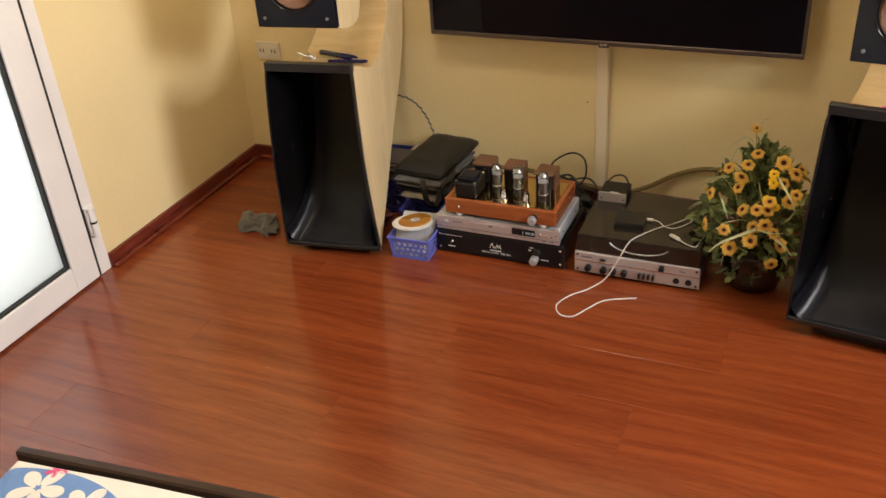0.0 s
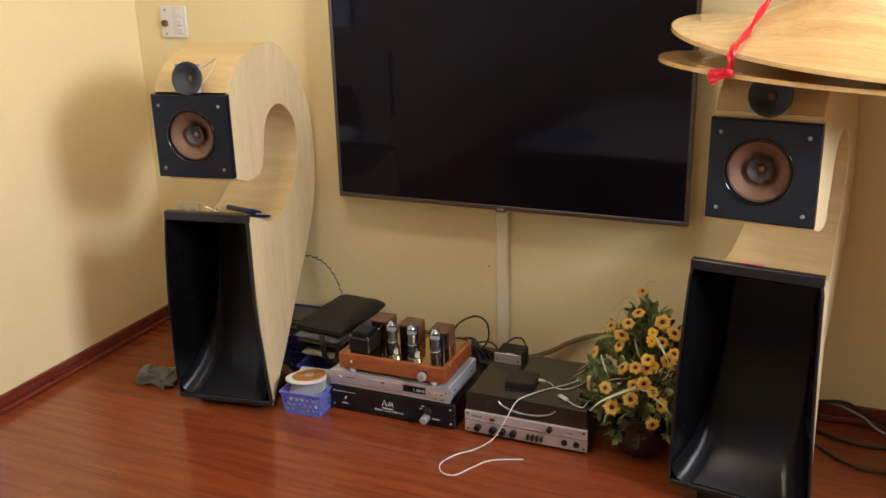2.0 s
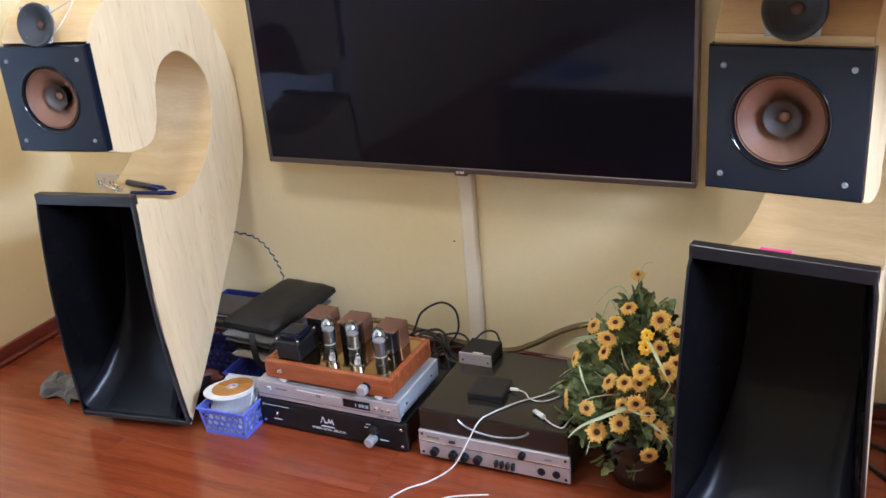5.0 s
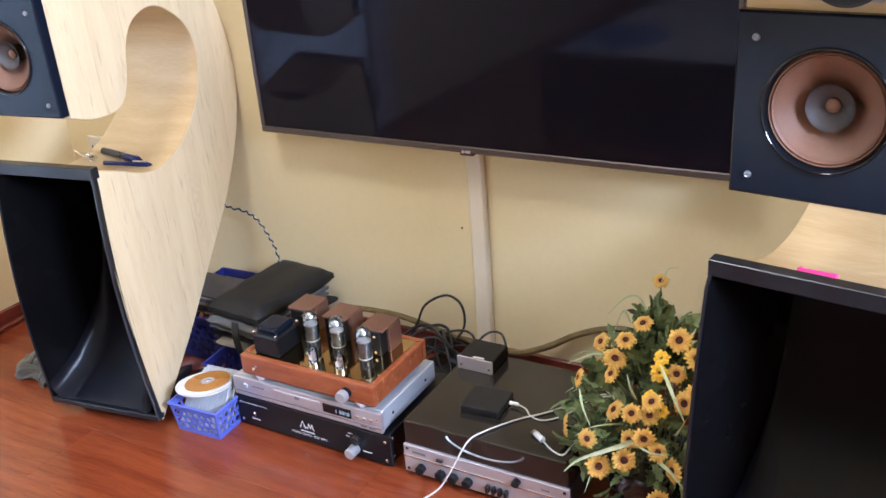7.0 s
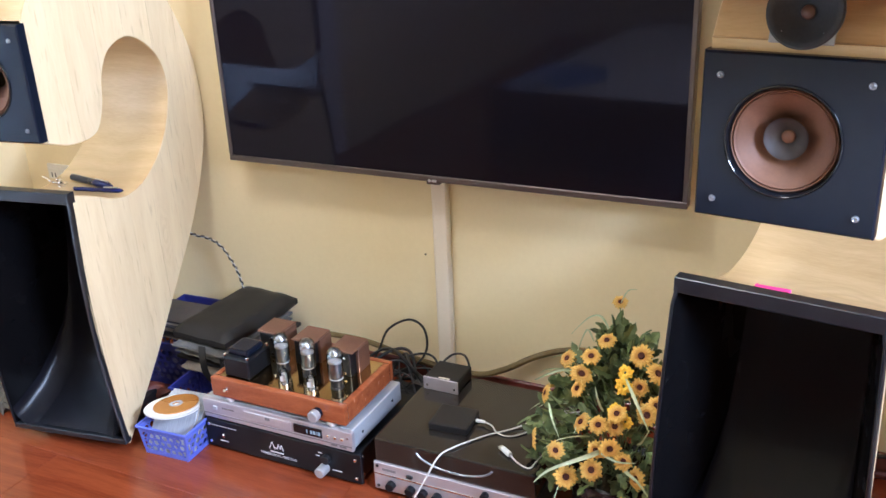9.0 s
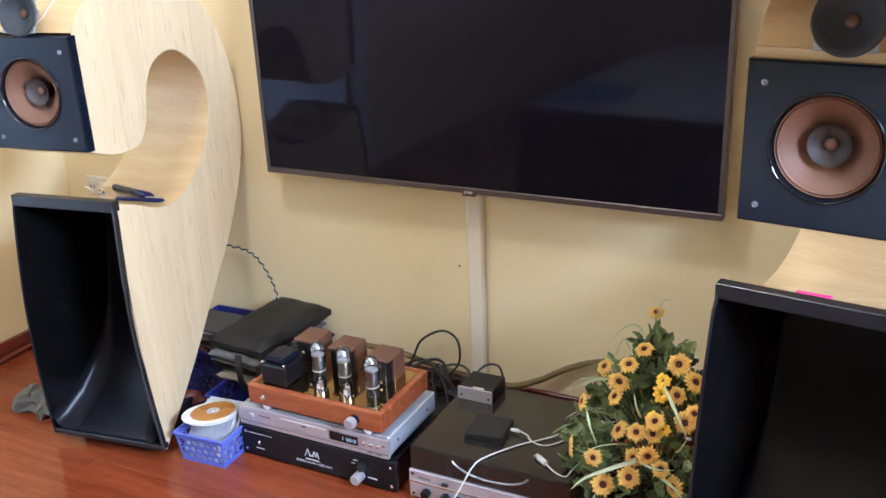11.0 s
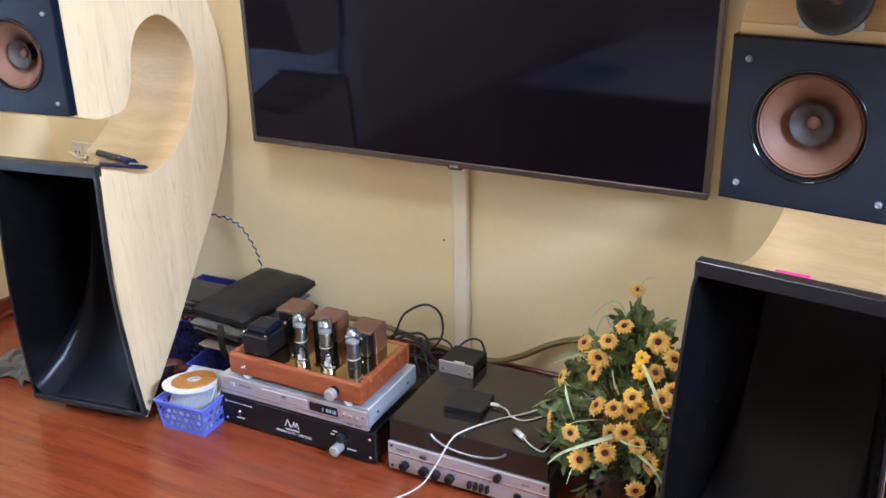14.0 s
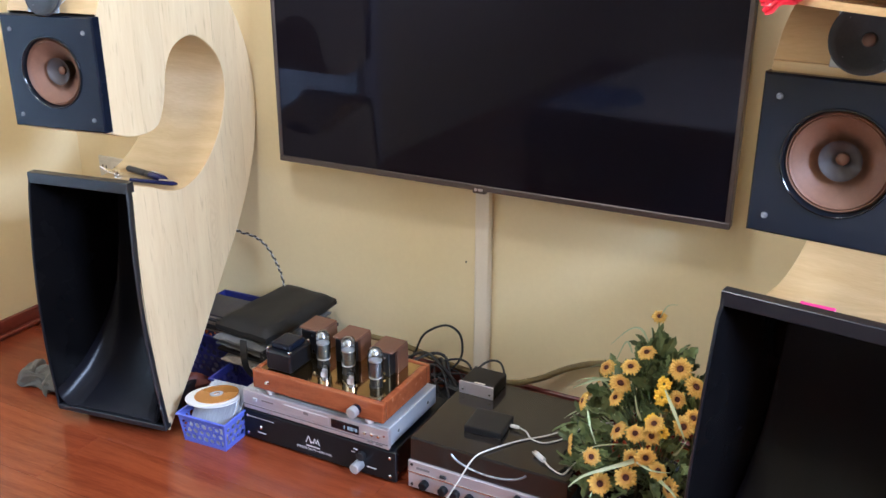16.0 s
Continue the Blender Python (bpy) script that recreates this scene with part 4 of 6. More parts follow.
    # fittings at the front
    part("volume_knob", lathe(bmesh.new(), [(0.012, 0.0), (0.012, 0.01), (0.0135, 0.011), (0.0135, 0.024), (0.0115, 0.026), (0, 0.026)], 24, pose(0.113, 0, 0.036, 90, 0, 0)), M["knob_silver"], th, "ribbed silver volume knob", smooth=True)
    part("knob_collar", lathe(bmesh.new(), [(0.0125, 0.0), (0.0125, 0.0102), (0.008, 0.0103), (0.008, 0)], 24, pose(0.113, -0.0002, 0.036, 90, 0, 0)), M["black_lacquer"], th, smooth=True)
    sw = bmesh.new()
    cyl(sw, 0.006, 0, 0.005, pose(-0.135, 0, 0.04, 90, 0, 0), 14)
    tube(sw, [(-0.135, -0.004, 0.04), (-0.13, -0.014, 0.045), (-0.126, -0.022, 0.05)], 0.0022, 8, 3, 1.5)
    part("toggle_switch", sw, M["chrome"], th)


valve_amplifier()


# ---- record player with smoked lid ----
def record_player():
    w, d = 0.19, 0.318
    th = thing("record_player", "old silver-fronted record player under a smoked lid", "record player", pose(-0.485, 2.374, 0))
    part("plinth", boxed(-w + 0.004, w - 0.004, 0.008, d, 0.012, 0.078, bevel=0.003), M["black_plastic"], th)
    part("front_panel", boxed(-w, w, 0, 0.008, 0.01, 0.08, bevel=0.0015), M["alu_face"], th, "brushed silver front panel")
    part("trim_line", boxed(-w, w, -0.0015, 0.001, 0.0505, 0.0535), M["chrome"], th)
    for nm, x0, x1, z0, z1 in (("printed_bar", -0.168, -0.135, 0.062, 0.068), ("printed_bar", 0.13, 0.148, 0.062, 0.0655)):
        part(nm, boxed(x0, x1, -0.0006, 0, z0, z1), M["grey_print"], th)
    part("rocker", boxed(-0.108, -0.092, -0.006, 0, 0.06, 0.067, bevel=0.0015), M["black_plastic"], th)
    for x in (-0.146, -0.098, -0.068, -0.034):
        part("knob", cyl(bmesh.new(), 0.0105, 0, 0.016, pose(x, 0, 0.031, 90, 0, 0), 18, 0.0015), M["black_metal"], th, smooth=True)
    for x in (0.012, 0.026, 0.04, 0.054):
        part("push_button", boxed(x - 0.0035, x + 0.0035, -0.012, 0, 0.022, 0.038, bevel=0.001), M["black_metal"], th)
    part("selector_knob", cyl(bmesh.new(), 0.0085, 0, 0.014, pose(0.078, 0, 0.067, 90, 0, 0), 16, 0.001), M["black_metal"], th, smooth=True)
    for x in (0.122, 0.158):
        part("jack_socket", lathe(bmesh.new(), [(0.0095, 0), (0.0095, 0.003), (0.006, 0.003), (0.006, 0.0005), (0, 0.0005)], 16, pose(x, -0.0002, 0.03, 90, 0, 0)), M["black_plastic"], th)
    for x in (-0.18, 0.18):
        for z in (0.02, 0.071):
            part("screw", cyl(bmesh.new(), 0.0036, 0, 0.0015, pose(x, 0, z, 90, 0, 0), 10), M["black_plastic"], th)
    for sx in (-1, 1):
        for sy in (0.03, 0.25):
            part("foot", cyl(bmesh.new(), 0.014, 0, 0.013, pose(sx * 0.16, sy, 0)), M["gasket"], th)
    lid = part("lid", boxed(-w + 0.004, w - 0.004, 0.004, d + 0.002, 0.0805, 0.139, bevel=0.004, seg=2), M["smoked"], th, "smoked plastic lid")
    # the platter's pale rim showing faintly through the lid's front
    bm = bmesh.new()
    pts = [(0.09 * math.cos(a), 0, 0.134 - 0.036 * math.sin(a)) for a in [math.radians(12 + 156 * i / 12) for i in range(13)]]
    tube(bm, [(p[0] + 0.005, 0.0036, p[2]) for p in pts], 0.0026, 6, 3)
    part("platter_rim", bm, M["galvanised"], th)


record_player()

# ---- things on the record player ----
ps = thing("power_supply_box", "small black box with a silver front on the lid", "power supply", pose(-0.618, 2.605, 0.139))
part("case", boxed(-0.043, 0.043, 0.004, 0.085, 0.0, 0.032, bevel=0.002), M["black_metal"], ps)
part("front_plate", boxed(-0.045, 0.045, 0, 0.004, 0.0, 0.033, bevel=0.001), M["alu_face"], ps, "silver front plate")
part("sticker", boxed(-0.008, 0.02, 0.006, 0.012, 0.032, 0.0326), M["ivory_plastic"], ps)
for x in (-0.034, 0.036):
    part("screw", cyl(bmesh.new(), 0.003, 0, 0.002, pose(x, 0, 0.013, 90, 0, 0), 10), M["chrome"], ps)
hd = thing("portable_drive", "flat black portable drive on the lid", "hard drive", pose(-0.53, 2.455, 0.139, 0, 0, 4))
part("body", boxed(-0.045, 0.045, 0, 0.085, 0, 0.017, bevel=0.004, seg=2), M["black_plastic"], hd)
part("port", boxed(0.0445, 0.046, 0.045, 0.06, 0.005, 0.011), M["chrome"], hd)


def cord(name, label, pts, r, material, category="cable", seg=8, n=8):
    return tagged(part(name, tube(bmesh.new(), pts, r, seg, n), material, smooth=True), label, category)


wc = thing("drive_cable", "thin white cable plugged into the portable drive", "cable")
part("cord", tube(bmesh.new(), [(-0.468, 2.512, 0.148), (-0.445, 2.505, 0.147), (-0.428, 2.492, 0.1415), (-0.395, 2.49, 0.1415), (-0.362, 2.53, 0.1415), (-0.345, 2.58, 0.1415), (-0.31, 2.6, 0.16), (-0.26, 2.58, 0.17)], 0.0018, 8), M["white_cord"], wc, smooth=True)
part("plug", tube(bmesh.new(), [(-0.485, 2.511, 0.148), (-0.466, 2.512, 0.148)], 0.0045, 8), M["white_plastic"], wc)
us = thing("usb_cable", "white cable with a bare plug lying on the lid", "cable")
part("cord", tube(bmesh.new(), [(-0.372, 2.424, 0.144), (-0.345, 2.405, 0.1415), (-0.318, 2.398, 0.1415), (-0.312, 2.43, 0.1415), (-0.296, 2.47, 0.15), (-0.26, 2.49, 0.17)], 0.0018, 8), M["white_cord"], us, smooth=True)
part("plug", tube(bmesh.new(), [(-0.392, 2.436, 0.146), (-0.37, 2.423, 0.144)], 0.0062, 8), M["white_plastic"], us)
part("plug_tip", boxed(-0.012, 0, -0.0055, 0.0055, -0.002, 0.002, m=pose(-0.39, 2.435, 0.146, 0, 0, -30)), M["steel"], us)
cord("white_cable", "long white cable trailing from the lid onto the floor", [(-0.27, 2.58, 0.18), (-0.34, 2.575, 0.155), (-0.40, 2.52, 0.1425), (-0.45, 2.468, 0.142), (-0.493, 2.40, 0.144), (-0.51, 2.365, 0.138), (-0.535, 2.345, 0.085), (-0.565, 2.325, 0.03), (-0.61, 2.29, 0.004), (-0.651, 2.245, 0.003), (-0.675, 2.185, 0.003), (-0.655, 2.143, 0.003), (-0.615, 2.141, 0.003), (-0.582, 2.196, 0.003), (-0.545, 2.25, 0.003), (-0.461, 2.288, 0.003)], 0.0018, M["white_cord"])

# ---- cords along the wall ----
cord("olive_cable", "thick olive braided cable along the skirting board", [(-1.12, 2.8, 0.11), (-1.04, 2.82, 0.105), (-0.95, 2.83, 0.097), (-0.85, 2.83, 0.08), (-0.76, 2.83, 0.068), (-0.63, 2.83, 0.062), (-0.55, 2.835, 0.09), (-0.474, 2.845, 0.135), (-0.40, 2.845, 0.168), (-0.33, 2.845, 0.178), (-0.25, 2.82, 0.17), (-0.2, 2.78, 0.1), (-0.19, 2.76, 0.012)], 0.008, M["olive_hose"])
cord("looped_cable", "black cable standing in a loop against the wall", [(-1.0, 2.72, 0.02), (-0.93, 2.8, 0.05), (-0.906, 2.82, 0.091), (-0.878, 2.825, 0.15), (-0.817, 2.83, 0.187), (-0.771, 2.825, 0.172), (-0.763, 2.82, 0.115), (-0.785, 2.8, 0.075), (-0.83, 2.78, 0.03), (-0.86, 2.74, 0.008)], 0.0032, M["black_cord"])
cord("power_lead", "black lead looping behind the power supply box", [(-0.66, 2.695, 0.152), (-0.652, 2.71, 0.165), (-0.632, 2.72, 0.178), (-0.606, 2.72, 0.178), (-0.588, 2.705, 0.16), (-0.585, 2.694, 0.15)], 0.0028, M["black_cord"])
rng = random.Random(5)
for i in range(16):
    a, b = rng.uniform(-1.0, -0.84), rng.uniform(-0.74, -0.62)
    z = rng.uniform(0.02, 0.115)
    cord("black_cable", "tangled black cable behind the amplifier stack", [(a, 2.68 + rng.uniform(0, 0.1), 0.012), ((2 * a + b) / 3, 2.72 + rng.uniform(-0.03, 0.1), z), ((a + 2 * b) / 3, 2.74 + rng.uniform(-0.04, 0.08), z * 0.9 + 0.01), (b, 2.68 + rng.uniform(0, 0.1), 0.012)], rng.choice((0.0022, 0.003, 0.0042)), M["black_cord"])
st = thing("power_strip", "black power strip on the floor behind the stack", "power strip", pose(-0.735, 2.73, 0, 0, 0, -12))
part("body", boxed(-0.1, 0.1, -0.025, 0.025, 0, 0.04, bevel=0.005), M["black_plastic"], st)
for i in range(4):
    part("outlet", boxed(-0.085 + i * 0.045, -0.05 + i * 0.045, -0.016, 0.016, 0.0402, 0.043, bevel=0.002), M["black_metal"], st)
part("plug", boxed(-0.02, 0.02, -0.014, 0.014, 0.043, 0.075, bevel=0.005), M["black_plastic"], st)
# striped twisted speaker wire
tw = thing("speaker_wire", "twisted black and white wire hanging from the loudspeaker", "cable")
base = smooth_path([(-1.5, 2.79, 0.372), (-1.478, 2.80, 0.353), (-1.43, 2.81, 0.342), (-1.39, 2.81, 0.322), (-1.352, 2.8, 0.288), (-1.333, 2.8, 0.248), (-1.316, 2.79, 0.2), (-1.31, 2.77, 0.15)], 8)
for ph, mt, nm in ((0, "black_cord", "black_strand"), (math.pi, "white_cord", "white_strand")):
    part(nm, tube(bmesh.new(), [tuple(p + Vector((math.cos(i * 1.6 + ph) * 0.0018, math.sin(i * 1.6 + ph) * 0.0018, math.sin(i * 1.6 + ph) * 0.0018))) for i, p in enumerate(base)], 0.0025 if ph == 0 else 0.0014, 6, 4), M[mt], tw, smooth=True)
for pts, r in (([(0.2, 2.84, 0.02), (0.29, 2.8, 0.07), (0.386, 2.8, 0.085), (0.46, 2.81, 0.04), (0.6, 2.8, 0.006)], 0.005), ([(0.24, 2.7, 0.006), (0.3, 2.67, 0.006), (0.4, 2.58, 0.006), (0.5, 2.57, 0.006), (0.72, 2.66, 0.006)], 0.0045), ([(0.22, 2.8, 0.006), (0.33, 2.74, 0.006), (0.45, 2.7, 0.006), (0.65, 2.74, 0.006)], 0.0045)):
    cord("black_cable", "black cable lying on the floor behind the loudspeaker", pts, r, M["black_cord"])
cord("grey_cable", "grey cable resting on the floor by the skirting board", [(0.22, 2.83, 0.05), (0.33, 2.81, 0.075), (0.43, 2.8, 0.05), (0.52, 2.79, 0.006), (0.8, 2.78, 0.006)], 0.0045, M["galvanised"])


# ---- baskets, discs and magazines ----
def lattice(bm, w0, w1, h, m, r, t=0.0016):
    """A basket side with round holes: rows of flat rings between two rims, narrower at the foot."""
    def wid(z):
        return w0 + (w1 - w0) * z / h
    def slab(pts):
        a = [bm.verts.new(m @ Vector((x, 0, z))) for x, z in pts]
        b = [bm.verts.new(m @ Vector((x, t, z))) for x, z in pts]
        n = len(pts)
        bm.faces.new(a), bm.faces.new(list(reversed(b)))
        for i in range(n):
            bm.faces.new((a[i], a[(i + 1) % n], b[(i + 1) % n], b[i]))
    for z0, z1 in ((0, 0.12 * h), (0.84 * h, h)):
        slab([(-wid(z0), z0), (wid(z0), z0), (wid(z1), z1), (-wid(z1), z1)])
    for s in (-1, 1):
        z0, z1 = 0.12 * h, 0.84 * h
        slab([(s * (wid(z0) - 0.006), z0), (s * wid(z0), z0), (s * wid(z1), z1), (s * (wid(z1) - 0.006), z1)])
    rr = random.Random(3)
    rows = max(2, round(0.72 * h / (1.7 * r)))
    for j in range(rows):
        z = 0.12 * h + (j + 0.5) * 0.72 * h / rows
        n = max(2, round(2 * wid(z) / (1.9 * r)))
        for i in range(n):
            x = -wid(z) + (i + 0.5 + 0.25 * (-1) ** j) * 2 * wid(z) / n
            ro, ri = r * rr.uniform(1.02, 1.2), r * rr.uniform(0.55, 0.8)
            if abs(x) + ri > wid(z):
                continue
            N = 10
            rings = [[bm.verts.new(m @ Vector((x + q * math.cos(2 * math.pi * k / N), y, z + q * math.sin(2 * math.pi * k / N)))) for k in range(N)] for q, y in ((ro, 0.0002), (ri, 0.0002), (ri, t - 0.0002), (ro, t - 0.0002))]
            for a, b in zip(rings, rings[1:]):
                for k in range(N):
                    bm.faces.new((a[k], a[(k + 1) % N], b[(k + 1) % N], b[k]))


def basket(label, m, w, d, h, r, material, group=""):
    th = thing("plastic_basket", label, "basket", m, group)
    for sx, sy, half, dist in ((0, -1, w / 2, d / 2), (0, 1, w / 2, d / 2), (1, 0, d / 2, w / 2), (-1, 0, d / 2, w / 2)):
        ang = {(0, -1): 0, (0, 1): 180, (1, 0): 90, (-1, 0): -90}[(sx, sy)]
        bm = bmesh.new()
        lean = math.degrees(math.atan2(0.008, h))
        lattice(bm, half - 0.008, half, h, pose(0, 0, 0, 0, 0, ang) @ pose(0, -dist + 0.008, 0, lean, 0, 0), r)
        part("side", bm, material, th)
    part("bottom", boxed(-w / 2 + 0.008, w / 2 - 0.008, -d / 2 + 0.008, d / 2 - 0.008, 0.0, 0.003), material, th)
    rm = bmesh.new()
    for a in ((-w / 2 - 0.004, w / 2 + 0.004, -d / 2 - 0.004, -d / 2 + 0.002), (-w / 2 - 0.004, w / 2 + 0.004, d / 2 - 0.002, d / 2 + 0.004), (-w / 2 - 0.004, -w / 2 + 0.002, -d / 2 + 0.002, d / 2 - 0.002), (w / 2 - 0.002, w / 2 + 0.004, -d / 2 + 0.002, d / 2 - 0.002)):
        box(rm, *a, h - 0.003, h + 0.002, bevel=0.001)
    part("rim", rm, material, th)
    return th


SB = pose(-1.208, 2.352, 0, 0, 0, 3)
basket("small blue plastic basket packed with disc cases", SB, 0.14, 0.122, 0.078, 0.0098, M["blue_plastic"], "blue baskets")
rng = random.Random(8)
for i in range(5):
    dc = thing("disc_case", "clear grey disc case leaning in the blue basket", "disc case", SB @ pose(-0.004 + rng.uniform(-0.003, 0.003), -0.046 + i * 0.0135, 0.006, -40 + rng.uniform(-2, 2), rng.uniform(-2, 2), rng.uniform(-2, 2)), "disc cases")
    part("case", boxed(-0.058, 0.06, -0.0045, 0.0045, 0.0, 0.122, bevel=0.0008), M["case_plastic"], dc)
    part("spine_insert", boxed(0.0602, 0.0608, -0.003, 0.003, 0.006, 0.116), M["paper"], dc)
for i, (r, mt, lb) in enumerate(((0.066, "white_plastic", "white disc lying on the disc cases"), (0.0655, "white_plastic", "white disc in the small disc stack"), (0.054, "disc_gold", "amber-coloured disc on top of the stack"))):
    ds = thing("disc", lb, "disc", pose(-1.212 + 0.006 * (i == 2), 2.348 + 0.008 * (i == 2), 0.1075 + i * 0.003, -7, -2, 20 * i), "stack of discs")
    part("plate", lathe(bmesh.new(), [(0.0075, 0), (r, 0), (r, 0.0024), (0.0075, 0.0024), (0.0075, 0)], 40), M[mt], ds)
    if i == 2:
        part("hub_ring", lathe(bmesh.new(), [(0.0078, 0.0025), (0.0165, 0.0025), (0.0165, 0.0028), (0.0078, 0.0028), (0.0078, 0.0025)], 32), M["case_plastic"], ds)
basket("dark blue plastic basket behind the disc basket", pose(-1.238, 2.5, 0, 0, 0, 4), 0.13, 0.12, 0.095, 0.0095, M["navy_plastic"], "blue baskets")
basket("large dark blue basket stacked with magazines", pose(-1.42, 2.7, 0, 0, 0, 2), 0.3, 0.27, 0.135, 0.012, M["navy_plastic"], "blue baskets")
for i in range(7):
    ob = part("magazine", boxed(-0.13, 0.07 - 0.008 * (i % 3), -0.06, 0.06, 0, 0.0055, bevel=0.001), M["cover" if i in (1, 4, 6) else "paper"])
    ob.matrix_world = pose(-1.43 + rng.uniform(-0.012, 0.012), 2.655 + rng.uniform(-0.012, 0.012), 0.139 + i * 0.0057, 0, 0, rng.uniform(-6, 6))
    tagged(ob, "worn magazine lying flat in a stack", "magazine", "stack of magazines")
for i in range(6):
    ob = part("magazine", boxed(-0.0025, 0.0025, -0.05, 0.05, 0, 0.215 - 0.012 * (i % 3), bevel=0.001), M["cover" if i in (2, 5) else "paper"])
    ob.matrix_world = pose(-1.557 + i * 0.0125, 2.775, 0.02, 0, 50 + 1.5 * (i % 2), 4)
    tagged(ob, "worn magazine leaning in a fan out of the basket", "magazine", "leaning magazines")


def soft_slab(bm, w, d, h, m, wob, seed, nx=14, ny=18, power=8, rim=0.25):
    """A soft rounded slab with sagging, uneven faces."""
    def pt(i, j, top):
        u, v = i / nx * 2 - 1, j / ny * 2 - 1
        edge = (1 - abs(u) ** power) ** 0.5 * (1 - abs(v) ** power) ** 0.5
        q = Vector((u * 2.2 + seed, v * 2.2, 3.0 * top))
        z = h * 0.5 + (1 if top else -1) * h * 0.5 * (rim + (1 - rim) * edge) + wob * noise.noise(q)
        return m @ Vector((u * w / 2 + wob * noise.noise(q * 1.7), v * d / 2 + wob * noise.noise(q * 1.3 + Vector((5, 0, 0))), z))
    g = [[[bm.verts.new(pt(i, j, t)) for j in range(ny + 1)] for i in range(nx + 1)] for t in (0, 1)]
    for t in (0, 1):
        for i in range(nx):
            for j in range(ny):
                bm.faces.new((g[t][i][j], g[t][i + 1][j], g[t][i + 1][j + 1], g[t][i][j + 1]))
    for i in range(nx):
        for j in (0, ny):
            bm.faces.new((g[0][i][j], g[0][i + 1][j], g[1][i + 1][j], g[1][i][j]))
    for j in range(ny):
        for i in (0, nx):
            bm.faces.new((g[0][i][j], g[0][i][j + 1], g[1][i][j + 1], g[1][i][j]))
    return bm


bag = thing("carry_bag", "black leatherette carry bag with folded cloth inside", "bag", pose(-1.265, 2.672, 0.097, 0, 0, -4))
part("upper_cover", soft_slab(bmesh.new(), 0.178, 0.295, 0.056, pose(0.006, 0.008, 0.064), 0.0022, 1.0, power=7), M["leatherette"], bag, "black leatherette cover", smooth=True)
part("lower_cover", soft_slab(bmesh.new(), 0.185, 0.29, 0.028, pose(0.006, 0.01, 0.008), 0.003, 6.0), M["leatherette"], bag, smooth=True)
part("folded_cloth", soft_slab(bmesh.new(), 0.172, 0.285, 0.022, pose(0.004, -0.008, 0.052), 0.005, 3.0), M["grey_cloth"], bag, "grey folded cloth", smooth=True)
part("folded_cloth", soft_slab(bmesh.new(), 0.168, 0.28, 0.022, pose(0.004, -0.004, 0.034), 0.005, 9.0), M["grey_cloth"], bag, smooth=True)
part("lining", soft_slab(bmesh.new(), 0.15, 0.24, 0.018, pose(0.01, -0.03, -0.006), 0.004, 12.0), M["beige_cloth"], bag, "beige lining", smooth=True)
sb = bmesh.new()
sp_ = smooth_path([(0.03, -0.158, 0.085), (0.045, -0.175, 0.06), (0.05, -0.175, 0.02), (0.07, -0.165, -0.01), (0.085, -0.15, 0.02), (0.085, -0.145, 0.06)], 6)
prev = None
for p in sp_:
    q = [sb.verts.new(p + Vector((dx, dy, 0))) for dx, dy in ((-0.009, 0), (0.009, 0.003), (0.009, 0.006), (-0.009, 0.003))]
    if prev:
        for k in range(4):
            sb.faces.new((prev[k], prev[(k + 1) % 4], q[(k + 1) % 4], q[k]))
    prev = q
part("strap", sb, M["leatherette"], bag)
lump = bmesh.new()
bmesh.ops.create_icosphere(lump, subdivisions=3, radius=1)
for v in lump.verts:
    n_ = noise.noise(v.co * 1.6 + Vector((4, 1, 2)))
    v.co = Vector((v.co.x * 0.055 * (1 + 0.5 * n_), v.co.y * 0.028 * (1 + 0.5 * n_), 0.03 + v.co.z * 0.03 * (1 + 0.4 * n_)))
lp = part("leather_pouch", lump, M["rust"], smooth=True)
lp.matrix_world = pose(-1.412, 2.475, 0.0, 0, 0, 35)
tagged(lp, "crumpled red-brown leather pouch on the floor", "pouch")

# grey rag on the floor
rag = bmesh.new()
bmesh.ops.create_icosphere(rag, subdivisions=4, radius=1)
for v in rag.verts:
    c = v.co.copy()
    n_ = noise.noise(c * 1.3 + Vector((7, 3, 1))) + 0.5 * noise.noise(c * 3.5)
    f = 1 + 0.55 * n_
    v.co = Vector((c.x * 0.085 * f, c.y * 0.042 * f + 0.02 * math.sin(c.x * 5), max(0.001, 0.014 + c.z * 0.026 * f + 0.006 * math.sin(c.x * 9 + c.y * 6))))
rg = part("rag", rag, M["grey_cloth"], smooth=True)
rg.matrix_world = pose(-1.815, 2.34, 0, 0, 0, -14)
tagged(rg, "crumpled grey rag lying on the floor", "cloth")


